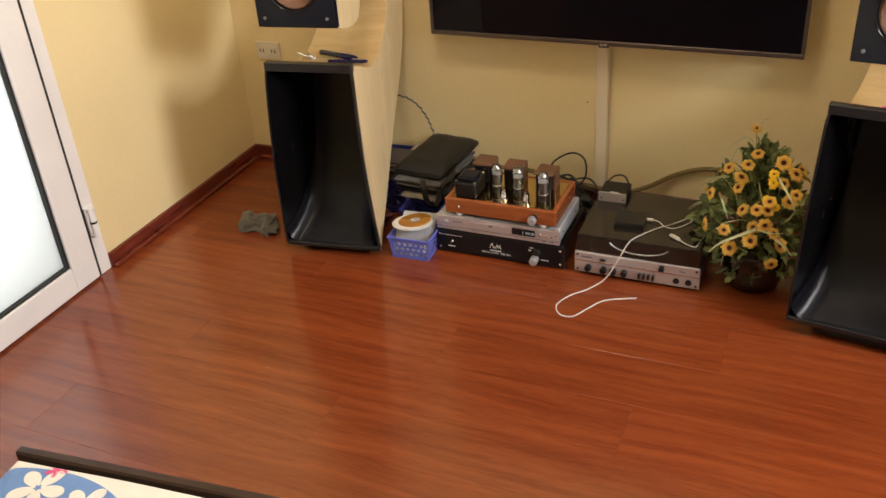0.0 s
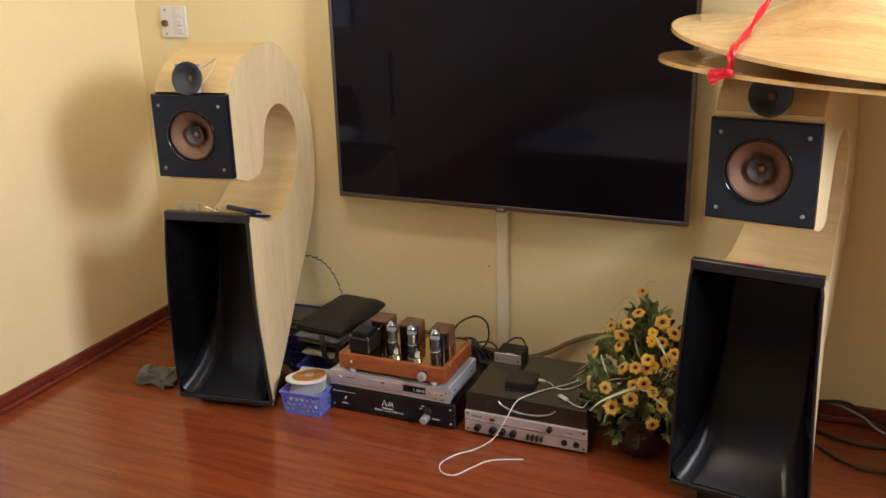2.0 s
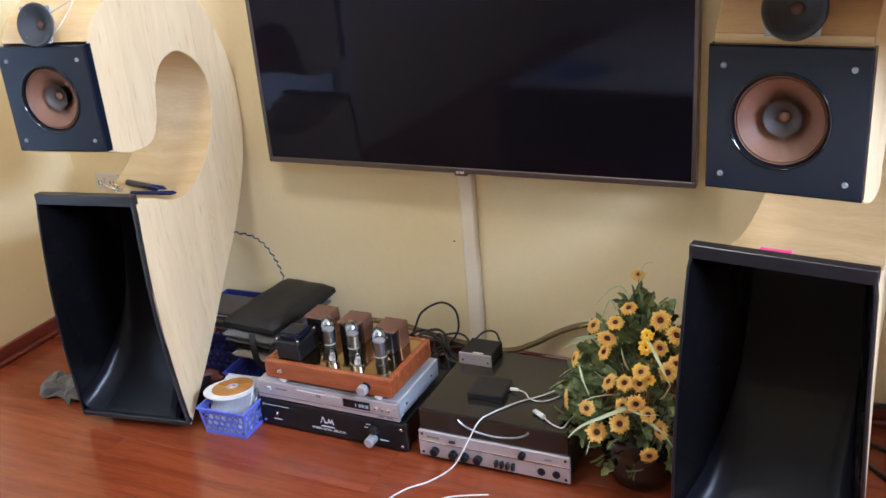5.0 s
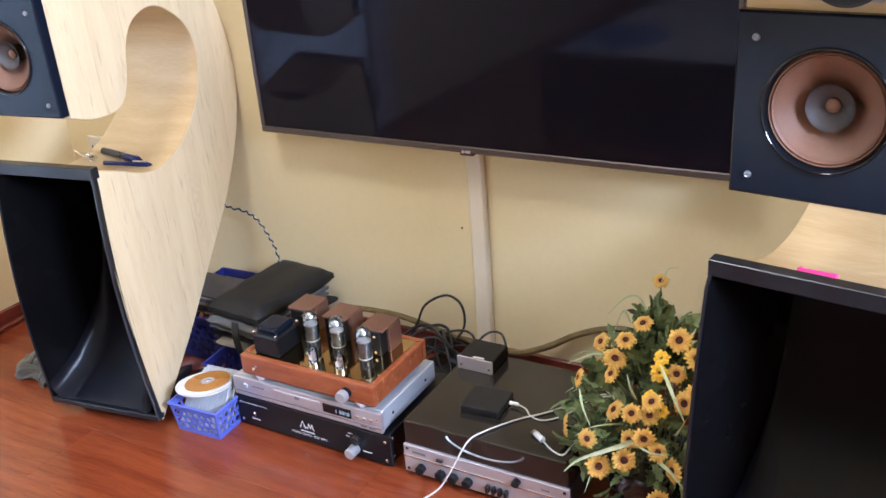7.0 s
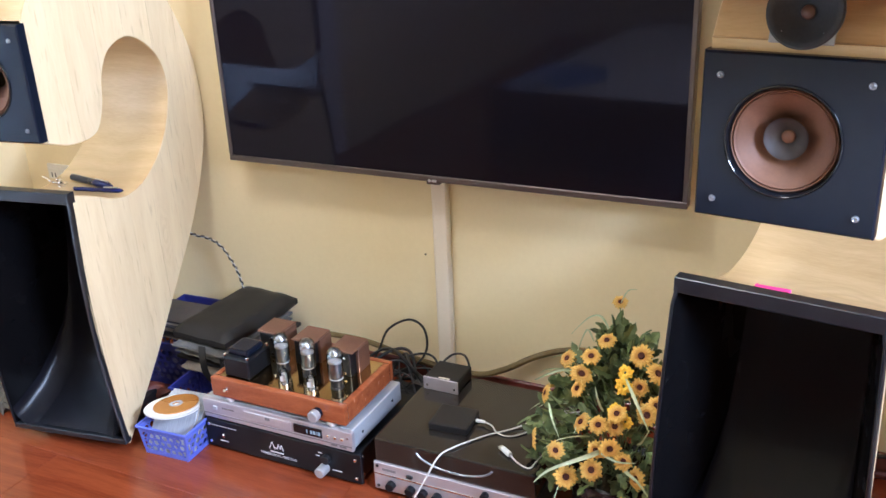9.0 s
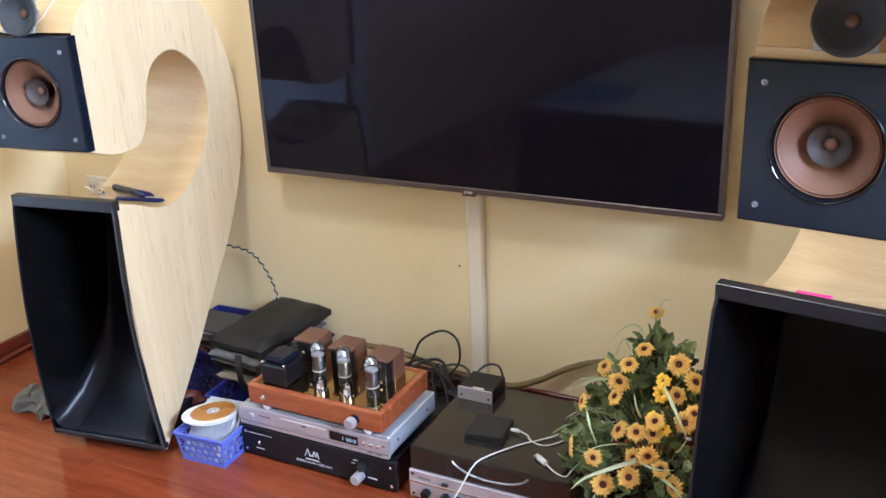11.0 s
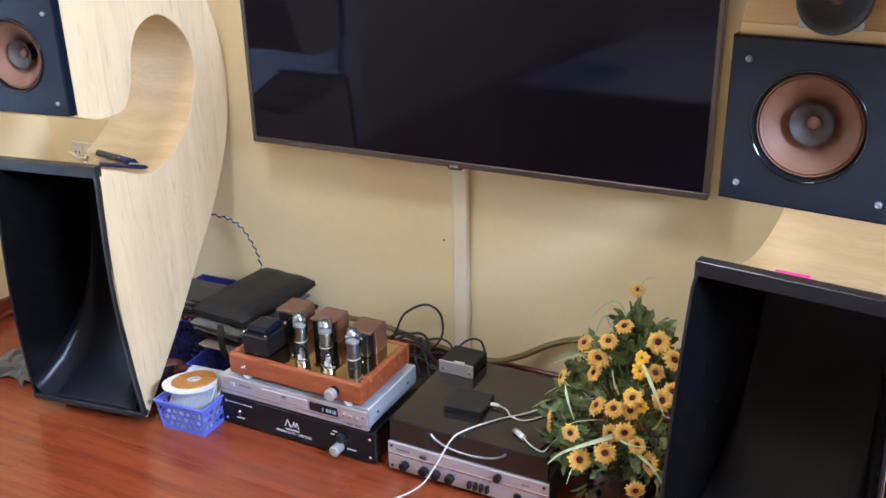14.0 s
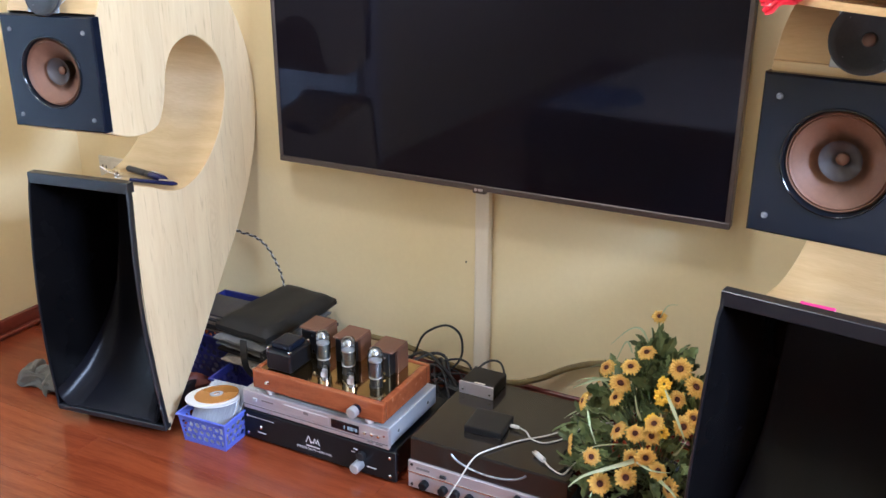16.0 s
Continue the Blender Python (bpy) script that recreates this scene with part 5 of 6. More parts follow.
# ---- potted sunflowers ----
def flower_meshes():
    made = []
    for petals, rin, rout, wid_, key in ((16, 0.0045, 0.0212, 0.0058, "petal"), (8, 0.003, 0.019, 0.0075, "petal_bright")):
        bm = bmesh.new()
        for layer in range(2):
            for i in range(petals):
                a = 2 * math.pi * (i + 0.5 * layer) / petals
                rot = Matrix.Rotation(a, 4, "Z")
                up = 0.0 + 0.002 * layer
                ro_ = rout * (1 if layer == 0 else 0.86) * (1 + 0.09 * math.sin(i * 2.4 + layer))
                rows = [(rin, 0.4, up + 0.001), (rin + (ro_ - rin) * 0.4, 1.0, up + 0.0035), (rin + (ro_ - rin) * 0.78, 0.95, up + 0.002), (ro_, 0.5, up - 0.0012)]
                prev = None
                for r, k, z in rows:
                    q = [bm.verts.new(rot @ Vector((r - (0.0022 if r == ro_ and not s else 0), s * wid_ * 0.5 * k, z + (0.0012 if s else 0)))) for s in (-1, 0, 1)]
                    if prev:
                        for j in range(2):
                            bm.faces.new((prev[j], prev[j + 1], q[j + 1], q[j]))
                    prev = q
        me = bpy.data.meshes.new("flower")
        bm.to_mesh(me)
        bm.free()
        me.materials.append(M[key])
        made.append(me)
    bm = lathe(bmesh.new(), [(0.0066, 0.001), (0.0062, 0.004), (0.005, 0.0062), (0.003, 0.0058), (0, 0.005)], 14)
    me = bpy.data.meshes.new("eye")
    bm.to_mesh(me)
    bm.free()
    me.materials.append(M["flower_eye"])
    return made[0], made[1], me


FLOWERS = [(-0.303, 2.417, 0.323), (-0.248, 2.427, 0.394), (-0.215, 2.393, 0.391), (-0.221, 2.381, 0.372), (-0.199, 2.417, 0.413), (-0.179, 2.453, 0.432), (-0.128, 2.399, 0.403), (-0.127, 2.38, 0.385), (-0.099, 2.393, 0.387), (-0.109, 2.44, 0.42), (-0.076, 2.426, 0.396), (-0.134, 2.351, 0.357), (-0.127, 2.346, 0.345), (-0.157, 2.329, 0.325), (-0.128, 2.334, 0.328), (-0.159, 2.312, 0.282), (-0.131, 2.317, 0.29), (-0.164, 2.303, 0.241), (-0.224, 2.312, 0.198), (-0.236, 2.323, 0.255), (-0.29, 2.359, 0.244), (-0.197, 2.333, 0.324), (-0.075, 2.369, 0.346), (-0.065, 2.384, 0.355), (-0.111, 2.344, 0.336), (-0.107, 2.316, 0.267), (-0.076, 2.322, 0.226), (-0.102, 2.31, 0.176), (-0.204, 2.635, 0.428)]


def potted_flowers():
    c0 = Vector((-0.155, 2.475, 0.0))
    th = thing("potted_sunflowers", "artificial sunflowers with green leaves in a dark pot", "potted plant", Matrix.Translation(c0))
    part("pot", lathe(bmesh.new(), [(0, 0), (0.062, 0), (0.07, 0.006), (0.092, 0.06), (0.095, 0.1), (0.088, 0.125), (0.093, 0.135), (0.088, 0.138), (0.08, 0.125), (0, 0.12)], 36), M["pot"], th, "dark glazed pot", smooth=True)
    fl, fb, eye = flower_meshes()
    rg_ = random.Random(21)
    core = Vector((-0.16, 2.5, 0.17))
    stems = bmesh.new()
    extra = []
    for i in range(16):  # flowers on the far and shaded sides
        a, e = rg_.uniform(0.2, 2.9), rg_.uniform(-0.1, 0.9)
        extra.append((-0.16 + 0.17 * math.cos(a) * math.cos(e), 2.5 + 0.17 * math.sin(a) * math.cos(e), 0.2 + 0.21 * math.sin(e)))
    for i, f in enumerate(FLOWERS + extra):
        p = Vector(f)
        n_ = ((p - Vector((-0.16, 2.5, 0.2))).normalized() + 0.4 * Vector((0.25, -0.85, 0.45)) * (i < len(FLOWERS)) + Vector([rg_.uniform(-0.6, 0.6) for _ in range(3)])).normalized()
        if i == 28:
            n_ = Vector((0.1, -0.45, 0.7)).normalized()
        if i in (0, 20, 21, 26):
            n_ = (n_ + Vector((-0.8, -0.1, 0.1))).normalized()
        p = p.lerp(core, rg_.choice((0, 0, 0.04, 0.09)))
        bright = i in (6, 7, 11, 24)
        s = rg_.uniform(0.88, 1.14) * (0.85 if bright or i == 28 else 1.0)
        ob = new("flower", fb if bright else fl)
        ob.parent = th
        ob.matrix_basis = Matrix.Translation(p - c0) @ n_.to_track_quat("Z", "Y").to_matrix().to_4x4() @ Matrix.Rotation(rg_.uniform(0, 6), 4, "Z") @ Matrix.Diagonal((s, s, s, 1))
        if not bright:
            ey = new("flower_eye", eye)
            ey.parent = ob
        mid = p.lerp(core, 0.5) + Vector((0, 0, -0.02))
        tube(stems, [tuple(p - n_ * 0.002 - c0), tuple(mid - c0), (rg_.uniform(-0.04, 0.04), rg_.uniform(-0.04, 0.04), 0.11)], 0.0013, 5, 4)
    part("stem_mass", stems, M["leaf"], th)["kind"] = "stuff"
    # lobed leaves
    lv = bmesh.new()
    for i in range(720):
        a, e = rg_.uniform(0, 2 * math.pi), rg_.uniform(-0.85, 1.45)
        k = rg_.uniform(0.5, 1.0)
        nar = 1 - 0.58 * max(0, math.sin(e)) - 0.15 * max(0, -math.sin(e))
        p = Vector((-0.165 + 0.175 * k * nar * math.cos(a) * math.cos(e), 2.5 + 0.18 * k * nar * math.sin(a) * math.cos(e), max(0.085, 0.205 + 0.225 * k * math.sin(e))))
        out = (p - core).normalized()
        d = (out + Vector([rg_.uniform(-0.8, 0.8) for _ in range(3)])).normalized()
        s = d.cross(Vector([rg_.uniform(-1, 1) for _ in range(3)])).normalized()
        u = s.cross(d)
        L, Wd = rg_.uniform(0.028, 0.056), rg_.uniform(0.018, 0.032)
        rows = [(0, 0.12), (0.25, 0.75), (0.38, 0.5), (0.55, 1.0), (0.68, 0.55), (0.82, 0.6), (1.0, 0.05)]
        prev = None
        for t, w in rows:
            q = [lv.verts.new(p - c0 + d * L * t + s * x * Wd * 0.5 * w + u * (0.25 * abs(x) * Wd * 0.5 - 0.25 * L * t * t)) for x in (-1, 0, 1)]
            if prev:
                for j in range(2):
                    lv.faces.new((prev[j], prev[j + 1], q[j + 1], q[j]))
            prev = q
    ob = part("leaves", lv, M["leaf"], th, "lobed green fabric leaves")
    ob["kind"] = "stuff"
    # long pale blades: a few broad ones that stand out, thin curls at the top, and short ones between
    def blade(path, width):
        bm = bmesh.new()
        prev = None
        for k, p in enumerate(path):
            d = (path[min(k + 1, len(path) - 1)] - path[max(k - 1, 0)]).normalized()
            side = d.cross(Vector((0.25, -0.9, 0.3))).normalized()
            up = side.cross(d)
            w = width * (0.35 + 1.3 * (k / len(path)) * 2 if k < len(path) * 0.25 else 1.0 * (1 - (k / len(path) - 0.25) / 0.75) + 0.06)
            q = [bm.verts.new(p - c0 + side * x * w + up * (0.25 * w * abs(x))) for x in (-1, 0, 1)]
            if prev:
                for j in range(2):
                    bm.faces.new((prev[j], prev[j + 1], q[j + 1], q[j]))
            prev = q
        part("grass_blade", bm, M["blade"], th)

    broad = (
        (0.0046, [(-0.14, 2.36, 0.265), (-0.165, 2.31, 0.27), (-0.238, 2.295, 0.229), (-0.269, 2.29, 0.195)]),
        (0.004, [(-0.12, 2.35, 0.255), (-0.102, 2.31, 0.256), (-0.073, 2.3, 0.241), (-0.051, 2.295, 0.216)]),
        (0.0032, [(-0.115, 2.35, 0.42), (-0.078, 2.31, 0.385), (-0.06, 2.305, 0.35)]),
        (0.004, [(-0.25, 2.46, 0.35), (-0.275, 2.45, 0.351), (-0.325, 2.45, 0.318)]),
    )
    thin = (
        (0.0024, [(-0.16, 2.33, 0.268), (-0.114, 2.3, 0.276), (-0.079, 2.3, 0.282)]),
        (0.0024, [(-0.146, 2.32, 0.362), (-0.152, 2.305, 0.392), (-0.158, 2.305, 0.42)]),
        (0.0022, [(-0.253, 2.33, 0.35), (-0.239, 2.31, 0.329), (-0.226, 2.31, 0.293)]),
        (0.0024, [(-0.085, 2.33, 0.3), (-0.072, 2.31, 0.322), (-0.057, 2.3, 0.357)]),
        (0.0022, [(-0.189, 2.52, 0.41), (-0.21, 2.52, 0.447), (-0.237, 2.52, 0.44), (-0.272, 2.52, 0.398)]),
        (0.002, [(-0.225, 2.52, 0.39), (-0.24, 2.52, 0.413), (-0.261, 2.52, 0.354)]),
        (0.0014, [(-0.2, 2.625, 0.432), (-0.185, 2.62, 0.464), (-0.165, 2.62, 0.47)]),
    )
    for width, pts in broad + thin:
        blade(smooth_path(pts, 5), width)
    for i in range(9):
        a, e = rg_.uniform(2.2, 5.1), rg_.uniform(-0.3, 1.1)
        o = Vector((math.cos(a) * math.cos(e), math.sin(a) * math.cos(e), math.sin(e)))
        p0 = core + o * 0.1 + Vector((0, 0, 0.03))
        side = o.cross(Vector((0, 0, 1))).normalized() * rg_.uniform(-0.04, 0.04)
        blade(smooth_path([p0, p0 + o * 0.05 + Vector((0, 0, 0.015)), p0 + o * 0.09 + side, p0 + o * 0.115 + side * 1.6 + Vector((0, 0, -0.025))], 4), 0.0019)


potted_flowers()

# ---- wooden bells with a red ribbon on top of the taller loudspeaker ----
def bell(label, m):
    prof = [(0.42, 0.0), (0.39, 0.002), (0.35, 0.007), (0.30, 0.017), (0.24, 0.036), (0.18, 0.072), (0.13, 0.13), (0.10, 0.2), (0.09, 0.26)]
    up = [(r, z) for r, z in prof]
    dn = [(max(0.08, r - (0.001 if i == 0 else 0.004)), z + 0.0095) for i, (r, z) in enumerate(prof)]
    th = thing("wooden_bell", label, "horn bell", m, "stacked wooden bells")
    part("flare", lathe(bmesh.new(), up[1:] + list(reversed(dn[1:])) + [up[1]], 96), M["bell_wood"], th, smooth=True)
    part("rim", lathe(bmesh.new(), [up[1], up[0], (up[0][0], 0.005), dn[0], dn[1], up[1]], 96), M["bell_wood"], th, "thin rounded rim of the bell", smooth=True)
    return th


bell("turned honey-wood horn bell lying on the loudspeaker", pose(0.27, 2.43, 1.11, -3, 3.9, 0))
bell("varnished horn bell stacked askew and tied with ribbon", pose(0.30, 2.41, 1.176, 2.4, 6.2, 0))


def ribbon_strip(bm, pts, wdt, n=6):
    path = smooth_path(pts, n)
    prev = None
    for i, p in enumerate(path):
        d = (path[min(i + 1, len(path) - 1)] - path[max(i - 1, 0)]).normalized()
        s = d.cross(Vector((0.3, -0.9, 0.35))).normalized()
        u = s.cross(d)
        w = wdt * (0.8 + 0.25 * math.sin(i * 0.9))
        q = [bm.verts.new(p + s * x * w + u * (0.0025 * math.cos(x * 4 + i * 0.4)) + u * h) for h in (0, 0.0008) for x in (-1, -0.35, 0.35, 1)]
        if prev:
            for a, b in ((0, 1), (1, 2), (2, 3), (7, 6), (6, 5), (5, 4), (3, 7), (4, 0)):
                bm.faces.new((prev[a], prev[b], q[b], q[a]))
        prev = q
    return bm


KN = Vector((0.059, 2.06, 1.156))
rb = thing("red_ribbon", "red plastic ribbon knotted round the wooden bells", "ribbon")
part("band", ribbon_strip(bmesh.new(), [KN, KN + Vector((0.001, -0.004, 0.022)), KN + Vector((0.003, -0.002, 0.047)), KN + Vector((0.008, 0.04, 0.054)), KN + Vector((0.018, 0.14, 0.068)), KN + Vector((0.034, 0.25, 0.105)), KN + Vector((0.06, 0.3, 0.15))], 0.008), M["ribbon"], rb)
part("tail", ribbon_strip(bmesh.new(), [KN + Vector((0.002, -0.003, 0)), KN + Vector((-0.02, -0.006, 0.001)), KN + Vector((-0.042, -0.004, -0.01))], 0.011), M["ribbon"], rb)
part("tail", ribbon_strip(bmesh.new(), [KN + Vector((0.002, -0.003, -0.002)), KN + Vector((-0.02, -0.008, -0.01)), KN + Vector((-0.036, -0.006, -0.022))], 0.008), M["ribbon"], rb)
kb = bmesh.new()
bmesh.ops.create_icosphere(kb, subdivisions=2, radius=0.0095, matrix=Matrix.Translation(KN + Vector((0.001, -0.003, 0))))
part("knot", kb, M["ribbon"], rb, smooth=True)

# ---- small things on the loudspeakers ----
LM = pose(-1.463, 2.25, 0, 0, 0, 8)


def pen(label, a, b, r, body, cap):
    a, b = LM @ Vector(a), LM @ Vector(b)
    th = thing("pen", label, "pen", Matrix.Translation(a) @ (b - a).to_track_quat("Z", "Y").to_matrix().to_4x4(), "pens")
    L = (b - a).length
    part("barrel", lathe(bmesh.new(), [(0, 0), (r * 0.9, 0), (r, 0.004), (r, L * 0.62), (0, L * 0.62)], 14), M[body], th, smooth=True)
    part("cap", lathe(bmesh.new(), [(0, L * 0.6), (r * 1.15, L * 0.6), (r * 1.15, L * 0.9), (r * 0.5, L), (0, L)], 14), M[cap], th, smooth=True)
    part("clip", boxed(-0.002, 0.002, r, r + 0.003, L * 0.62, L * 0.92), M["steel"], th)


pen("dark blue pen lying on the loudspeaker's curved shelf", (-0.02, 0.207, 0.5965), (0.108, 0.222, 0.5945), 0.0052, "pen_blue", "pen_blue")
pen("thick dark navy pen lying on the loudspeaker's curved shelf", (-0.066, 0.262, 0.6065), (0.07, 0.232, 0.599), 0.0085, "pen_dark", "pen_blue")
ky = thing("key_bunch", "small bunch of metal keys beside the pens", "keys", LM @ pose(-0.092, 0.236, 0.589, 0, 0, 20) @ Matrix.Scale(1.1, 4))
for i in range(4):
    bm = bmesh.new()
    m_ = pose(0, 0, 0.003 * i, 8 * i - 10, 10 - 7 * i, 50 * i)
    cyl(bm, 0.012, 0, 0.0025, m_ @ pose(0.012, 0, 0), 14)
    box(bm, 0.02, 0.044, -0.0032, 0.0032, 0, 0.002, m=m_)
    part("key", bm, M["chrome"], ky)
tor = [(0.011 * math.cos(t / 8 * math.pi * 2), 0.011 * math.sin(t / 8 * math.pi * 2), 0.012) for t in range(9)]
part("key_ring", tube(bmesh.new(), tor, 0.0012, 6, 3), M["chrome"], ky)
RM = pose(0.134, 2.222, 0, 0, 0, -8)
pk = bmesh.new()
box(pk, -0.026, 0.026, -0.004, -0.001, 0.0, 0.0095, bevel=0.0012)
box(pk, -0.026, -0.023, -0.0009, 0.016, 0, 0.0095, bevel=0.001)
box(pk, 0.023, 0.026, -0.0009, 0.01, 0, 0.0085, bevel=0.001)
pc = part("plastic_clip", pk, M["pink"])
pc.matrix_world = RM @ pose(-0.016, 0.04, 0.6665, -18, 0, 4)
tagged(pc, "small bright pink plastic clip on the shelf", "clip")
lw = thing("tweeter_wire", "thin wires trailing over the loudspeaker's rounded top", "cable", LM)
part("pale_wire", tube(bmesh.new(), [(0.02, -0.012, 1.04), (0.045, -0.004, 1.06), (0.06, 0.02, 1.09), (0.066, 0.035, 1.108), (0.058, 0.05, 1.115)], 0.0011, 6), M["white_cord"], lw)
part("dark_wire", tube(bmesh.new(), [(0.02, 0.0, 1.09), (0.035, 0.02, 1.1), (0.05, 0.05, 1.113), (0.055, 0.06, 1.118)], 0.0016, 6), M["galvanised"], lw)

# ---- wall plates ----
sw = thing("light_switch", "white switch plate with dial and rockers on the wall", "switch", pose(-1.985, YF - 0.0005, 1.173))
for x0, x1 in ((-0.057, -0.003), (0.0, 0.057)):
    part("plate", boxed(x0, x1, -0.009, 0, -0.056, 0.056, bevel=0.003, seg=2), M["white_plastic"], sw)
part("dial", cyl(bmesh.new(), 0.012, 0, 0.014, pose(-0.034, -0.009, -0.004, 90, 0, 0), 20, 0.002), M["copper"], sw, "brown dial")
for z in (-0.03, 0, 0.03):
    part("rocker", boxed(0.018, 0.042, -0.013, -0.009, z - 0.011, z + 0.011, bevel=0.002), M["white_plastic"], sw)
for z in (-0.042, 0.042):
    part("screw", cyl(bmesh.new(), 0.0035, 0, 0.001, pose(-0.034, -0.009, z, 90, 0, 0), 10), M["black_plastic"], sw)
so = thing("wall_socket", "ivory double wall socket above the skirting", "socket", pose(-2.017, YF - 0.0005, 0.457))
part("plate", boxed(-0.052, 0.052, -0.008, 0, -0.034, 0.034, bevel=0.003, seg=2), M["ivory_plastic"], so)
for x in (-0.025, 0.025):
    f = part("outlet", boxed(x - 0.018, x + 0.018, -0.011, -0.008, -0.02, 0.02, bevel=0.002), M["ivory_plastic"], so)
    for dx in (-0.007, 0.007):
        part("slot", boxed(x + dx - 0.002, x + dx + 0.002, -0.0116, -0.0109, -0.007, 0.007), M["black_plastic"], f)

# ---- ceiling lamp ----
cl = thing("ceiling_lamp", "round flush white ceiling lamp, switched on", "ceiling lamp", pose(-0.9, 1.5, H - 0.0005, 180, 0, 0))
part("base", lathe(bmesh.new(), [(0, 0), (0.21, 0), (0.21, 0.02), (0.2, 0.03), (0, 0.03)], 40), M["white_plastic"], cl, smooth=True)
part("diffuser", lathe(bmesh.new(), [(0.19, 0.031), (0.185, 0.045), (0.15, 0.056), (0, 0.06)], 40), M["lamp_glow"], cl, "glowing opal diffuser", smooth=True)

# ---- bed ----
bed = thing("bed", "low dark wooden bed with a floral cotton sheet", "bed", pose(-1.372, 0.9, 0, 0, 0, 5.4) @ pose(1.372, -0.905, 0))
X0, X1, Y0, Y1 = -1.372, 0.42, -1.12, 0.905
part("foot_rail", boxed(X0, X1, Y1 - 0.022, Y1, 0.1, 0.371, bevel=0.004), M["dark_wood"], bed)
part("head_rail", boxed(X0, X1, Y0, Y0 + 0.028, 0.1, 0.372, bevel=0.004), M["dark_wood"], bed)
for x0, x1 in ((X0, X0 + 0.028), (X1 - 0.028, X1)):
    part("side_rail", boxed(x0, x1, Y0 + 0.0285, Y1 - 0.0285, 0.1, 0.238, bevel=0.004), M["dark_wood"], bed)
part("slat_base", boxed(X0 + 0.0285, X1 - 0.0285, Y0 + 0.0285, Y1 - 0.0285, 0.2, 0.2385), M["dark_wood"], bed)
for x in (X0 + 0.04, X1 - 0.04):
    for y in (Y0 + 0.04, Y1 - 0.04):
        part("leg", boxed(x - 0.035, x + 0.035, y - 0.035, y + 0.035, 0, 0.0995, bevel=0.004), M["dark_wood"], bed)
ms = soft_slab(bmesh.new(), X1 - X0 - 0.03, Y1 - Y0 - 0.062, 0.128, pose((X0 + X1) / 2, (Y0 + Y1) / 2, 0.241), 0.003, 2.0, 64, 68, 40, rim=0.88)
mattress = part("mattress", ms, M["print_white"], bed, "mattress in a cream sheet with a blue floral print", smooth=True)


from mathutils.bvhtree import BVHTree
lie = BVHTree.FromPolygons([v.co.copy() for v in mattress.data.vertices], [tuple(p.vertices) for p in mattress.data.polygons])


def print_patch(name, radius, cx, cy, material, lift, n=90, rings=24):
    """A printed shape that lies on the mattress: its outline as a radius for each angle."""
    bm = bmesh.new()
    def drop(x, y):
        x, y = min(X1 - 0.04, max(X0 + 0.02, x)), min(Y1 - 0.036, y)
        hit_ = lie.ray_cast(Vector((x, y, 1)), Vector((0, 0, -1)))[0]
        return bm.verts.new((x, y, (hit_.z if hit_ else 0.33) + lift))
    prev = [drop(cx, cy)] * n
    for j in range(1, rings + 1):
        cur = [drop(cx + radius(2 * math.pi * i / n) * j / rings * math.cos(2 * math.pi * i / n), cy + radius(2 * math.pi * i / n) * j / rings * math.sin(2 * math.pi * i / n)) for i in range(n)]
        for i in range(n):
            k = (i + 1) % n
            bm.faces.new((prev[0], cur[i], cur[k]) if j == 1 else (prev[i], cur[i], cur[k], prev[k]))
        prev = cur
    bmesh.ops.remove_doubles(bm, verts=bm.verts, dist=1e-6)
    part(name, bm, material, mattress)


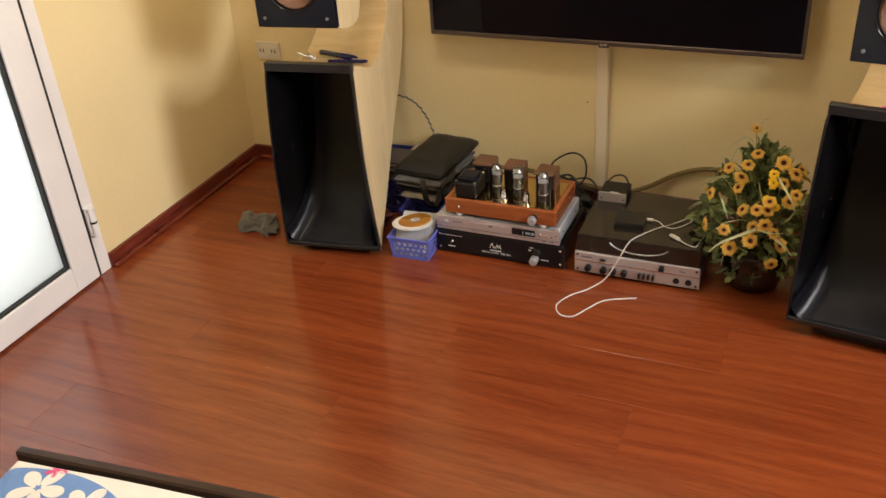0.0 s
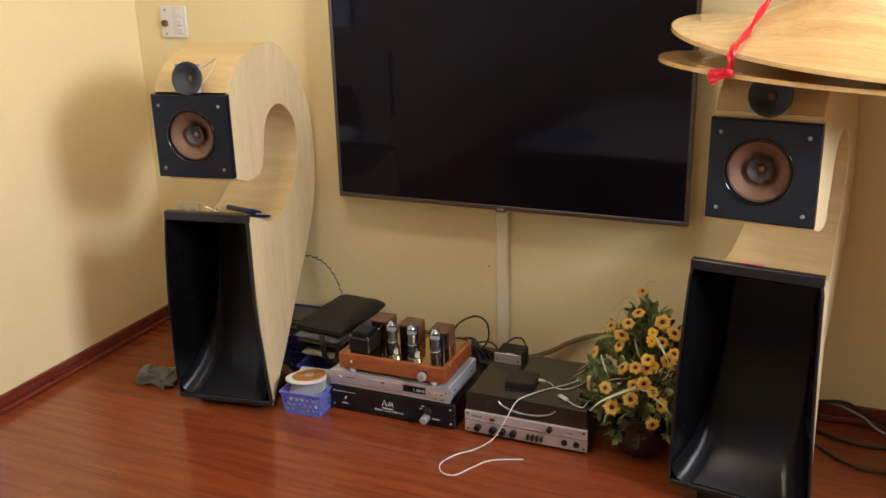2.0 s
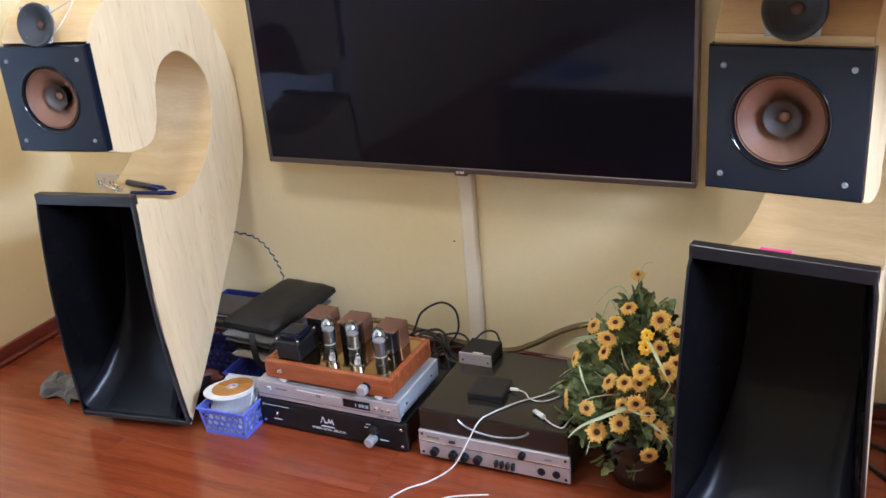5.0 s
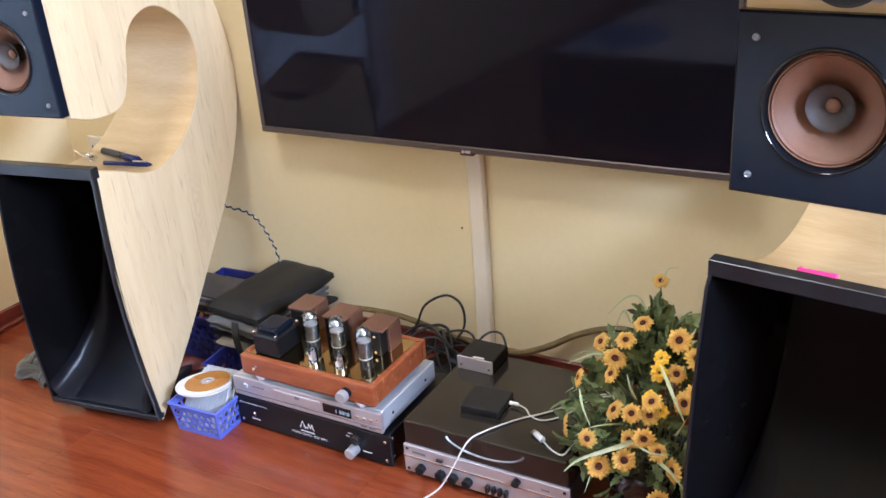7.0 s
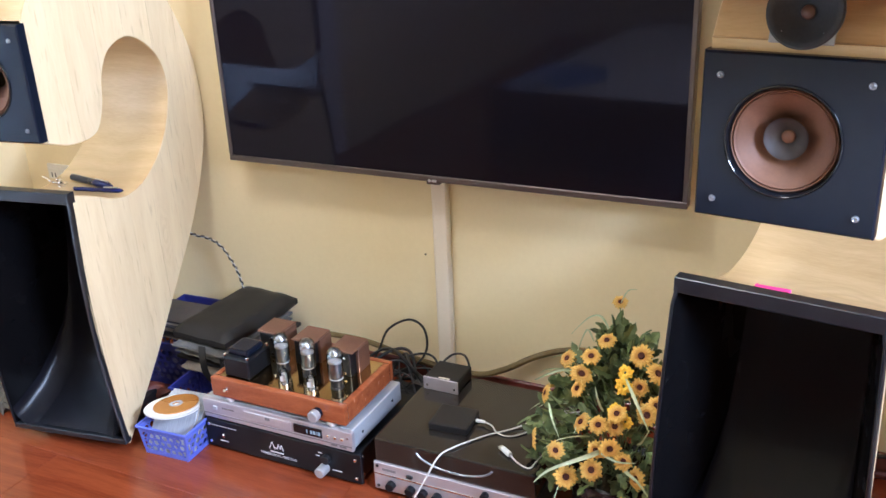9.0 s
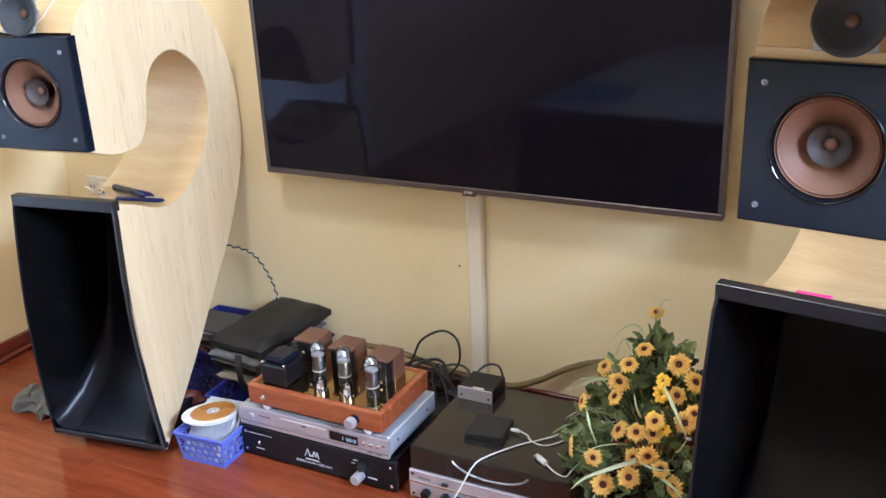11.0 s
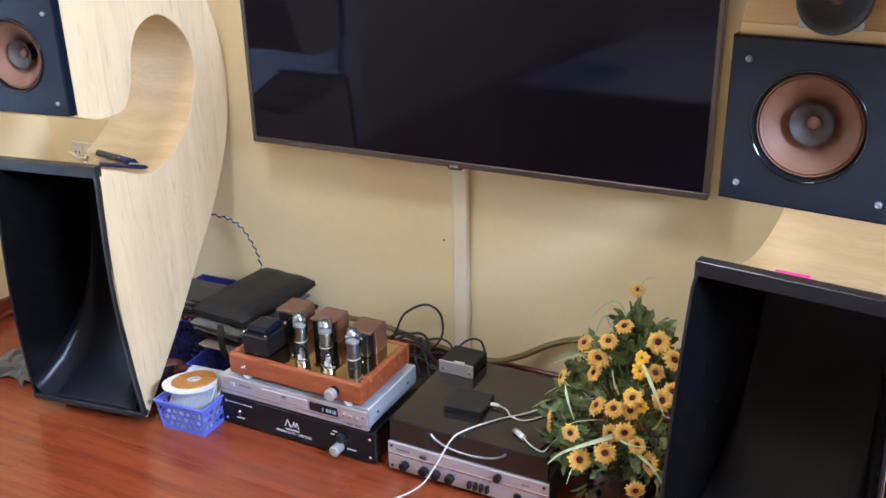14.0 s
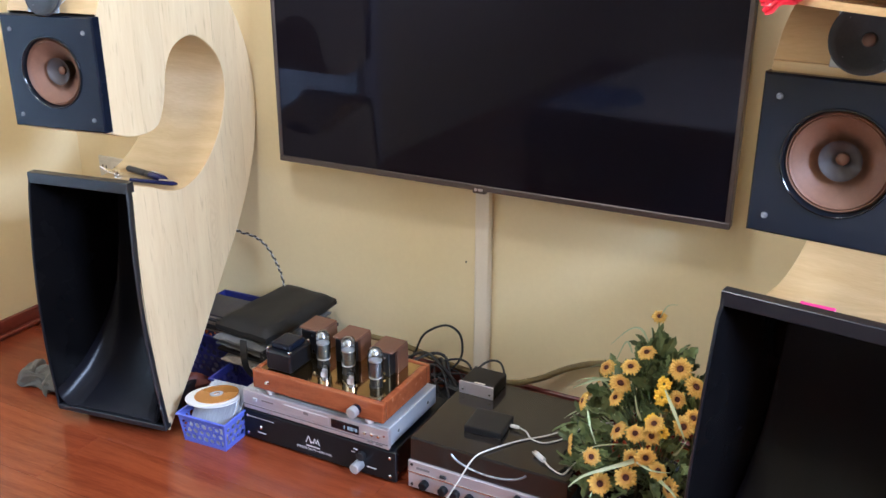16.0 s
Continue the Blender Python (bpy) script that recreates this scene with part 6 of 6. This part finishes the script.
for cx, cy, r in ((-1.248, 0.567, 0.3),):
    print_patch("printed_patch", lambda a, r=r: r * (1 + 0.01 * math.sin(3 * a)), cx, cy, M["print_blue"], 0.003)
for cx, cy, r, k in ((-1.257, 0.811, 0.056, "print_white"), (-1.145, 0.792, 0.05, "print_white"), (-1.25, 0.67, 0.05, "print_white"), (-1.255, 0.863, 0.022, "print_pink"), (-1.257, 0.811, 0.008, "print_blue")):
    print_patch("printed_flower", lambda a, r=r: r * (0.22 + 0.78 * abs(math.cos(2.5 * a)) ** 0.8), cx, cy, M[k], 0.006 if k == "print_blue" else 0.0045)


# ---- laminate planks ----
fl = setting("floor", boxed(XL - T, XR + T, YB - T, YF + T, -0.06, -0.0085), M["underlay"], "glossy red-brown cherry laminate plank floor", "floor")
PW, PL = 0.196, 1.285
plank_meshes = {}


def plank_mesh(ln, wd):
    key = (round(ln, 3), round(wd, 3))
    if key not in plank_meshes:
        bm = bmesh.new()
        g, c = 0.00015, 0.0003
        x0, x1, y0, y1 = g, ln - g, g, wd - g
        a = [bm.verts.new(v) for v in ((x0, y0, -0.008), (x1, y0, -0.008), (x1, y1, -0.008), (x0, y1, -0.008))]
        b = [bm.verts.new(v) for v in ((x0, y0, -c * 0.6), (x1, y0, -c * 0.6), (x1, y1, -c * 0.6), (x0, y1, -c * 0.6))]
        t = [bm.verts.new(v) for v in ((x0 + c, y0 + c, 0), (x1 - c, y0 + c, 0), (x1 - c, y1 - c, 0), (x0 + c, y1 - c, 0))]
        for lo, hi in ((a, b), (b, t)):
            for i in range(4):
                bm.faces.new((lo[i], lo[(i + 1) % 4], hi[(i + 1) % 4], hi[i]))
        bm.faces.new(t)
        me = bpy.data.meshes.new("plank")
        bm.to_mesh(me)
        bm.free()
        me.materials.append(M["floor"])
        plank_meshes[key] = me
    return plank_meshes[key]


rng = random.Random(12)
y, row = YB, 0
while y < YF - 0.01:
    wd = min(PW, YF - y)
    x = XL - (0.43 * row % 1.0) * PL
    while x < XR - 0.01:
        a, b = max(x, XL), min(x + PL, XR)
        if b - a > 0.01:
            ob = new("plank", plank_mesh(b - a, wd))
            ob.parent = fl
            ob.location = (a, y, 0)
        x += PL
    y += PW
    row += 1
# threshold of the same laminate in the door's opening
tagged(part("door_sill", boxed(XL - T, XL - 0.0005, 0.9605 - 0.1, 1.955, -0.008, 0.0005), M["alu"]), "white door sill", "sill", kind="structure")
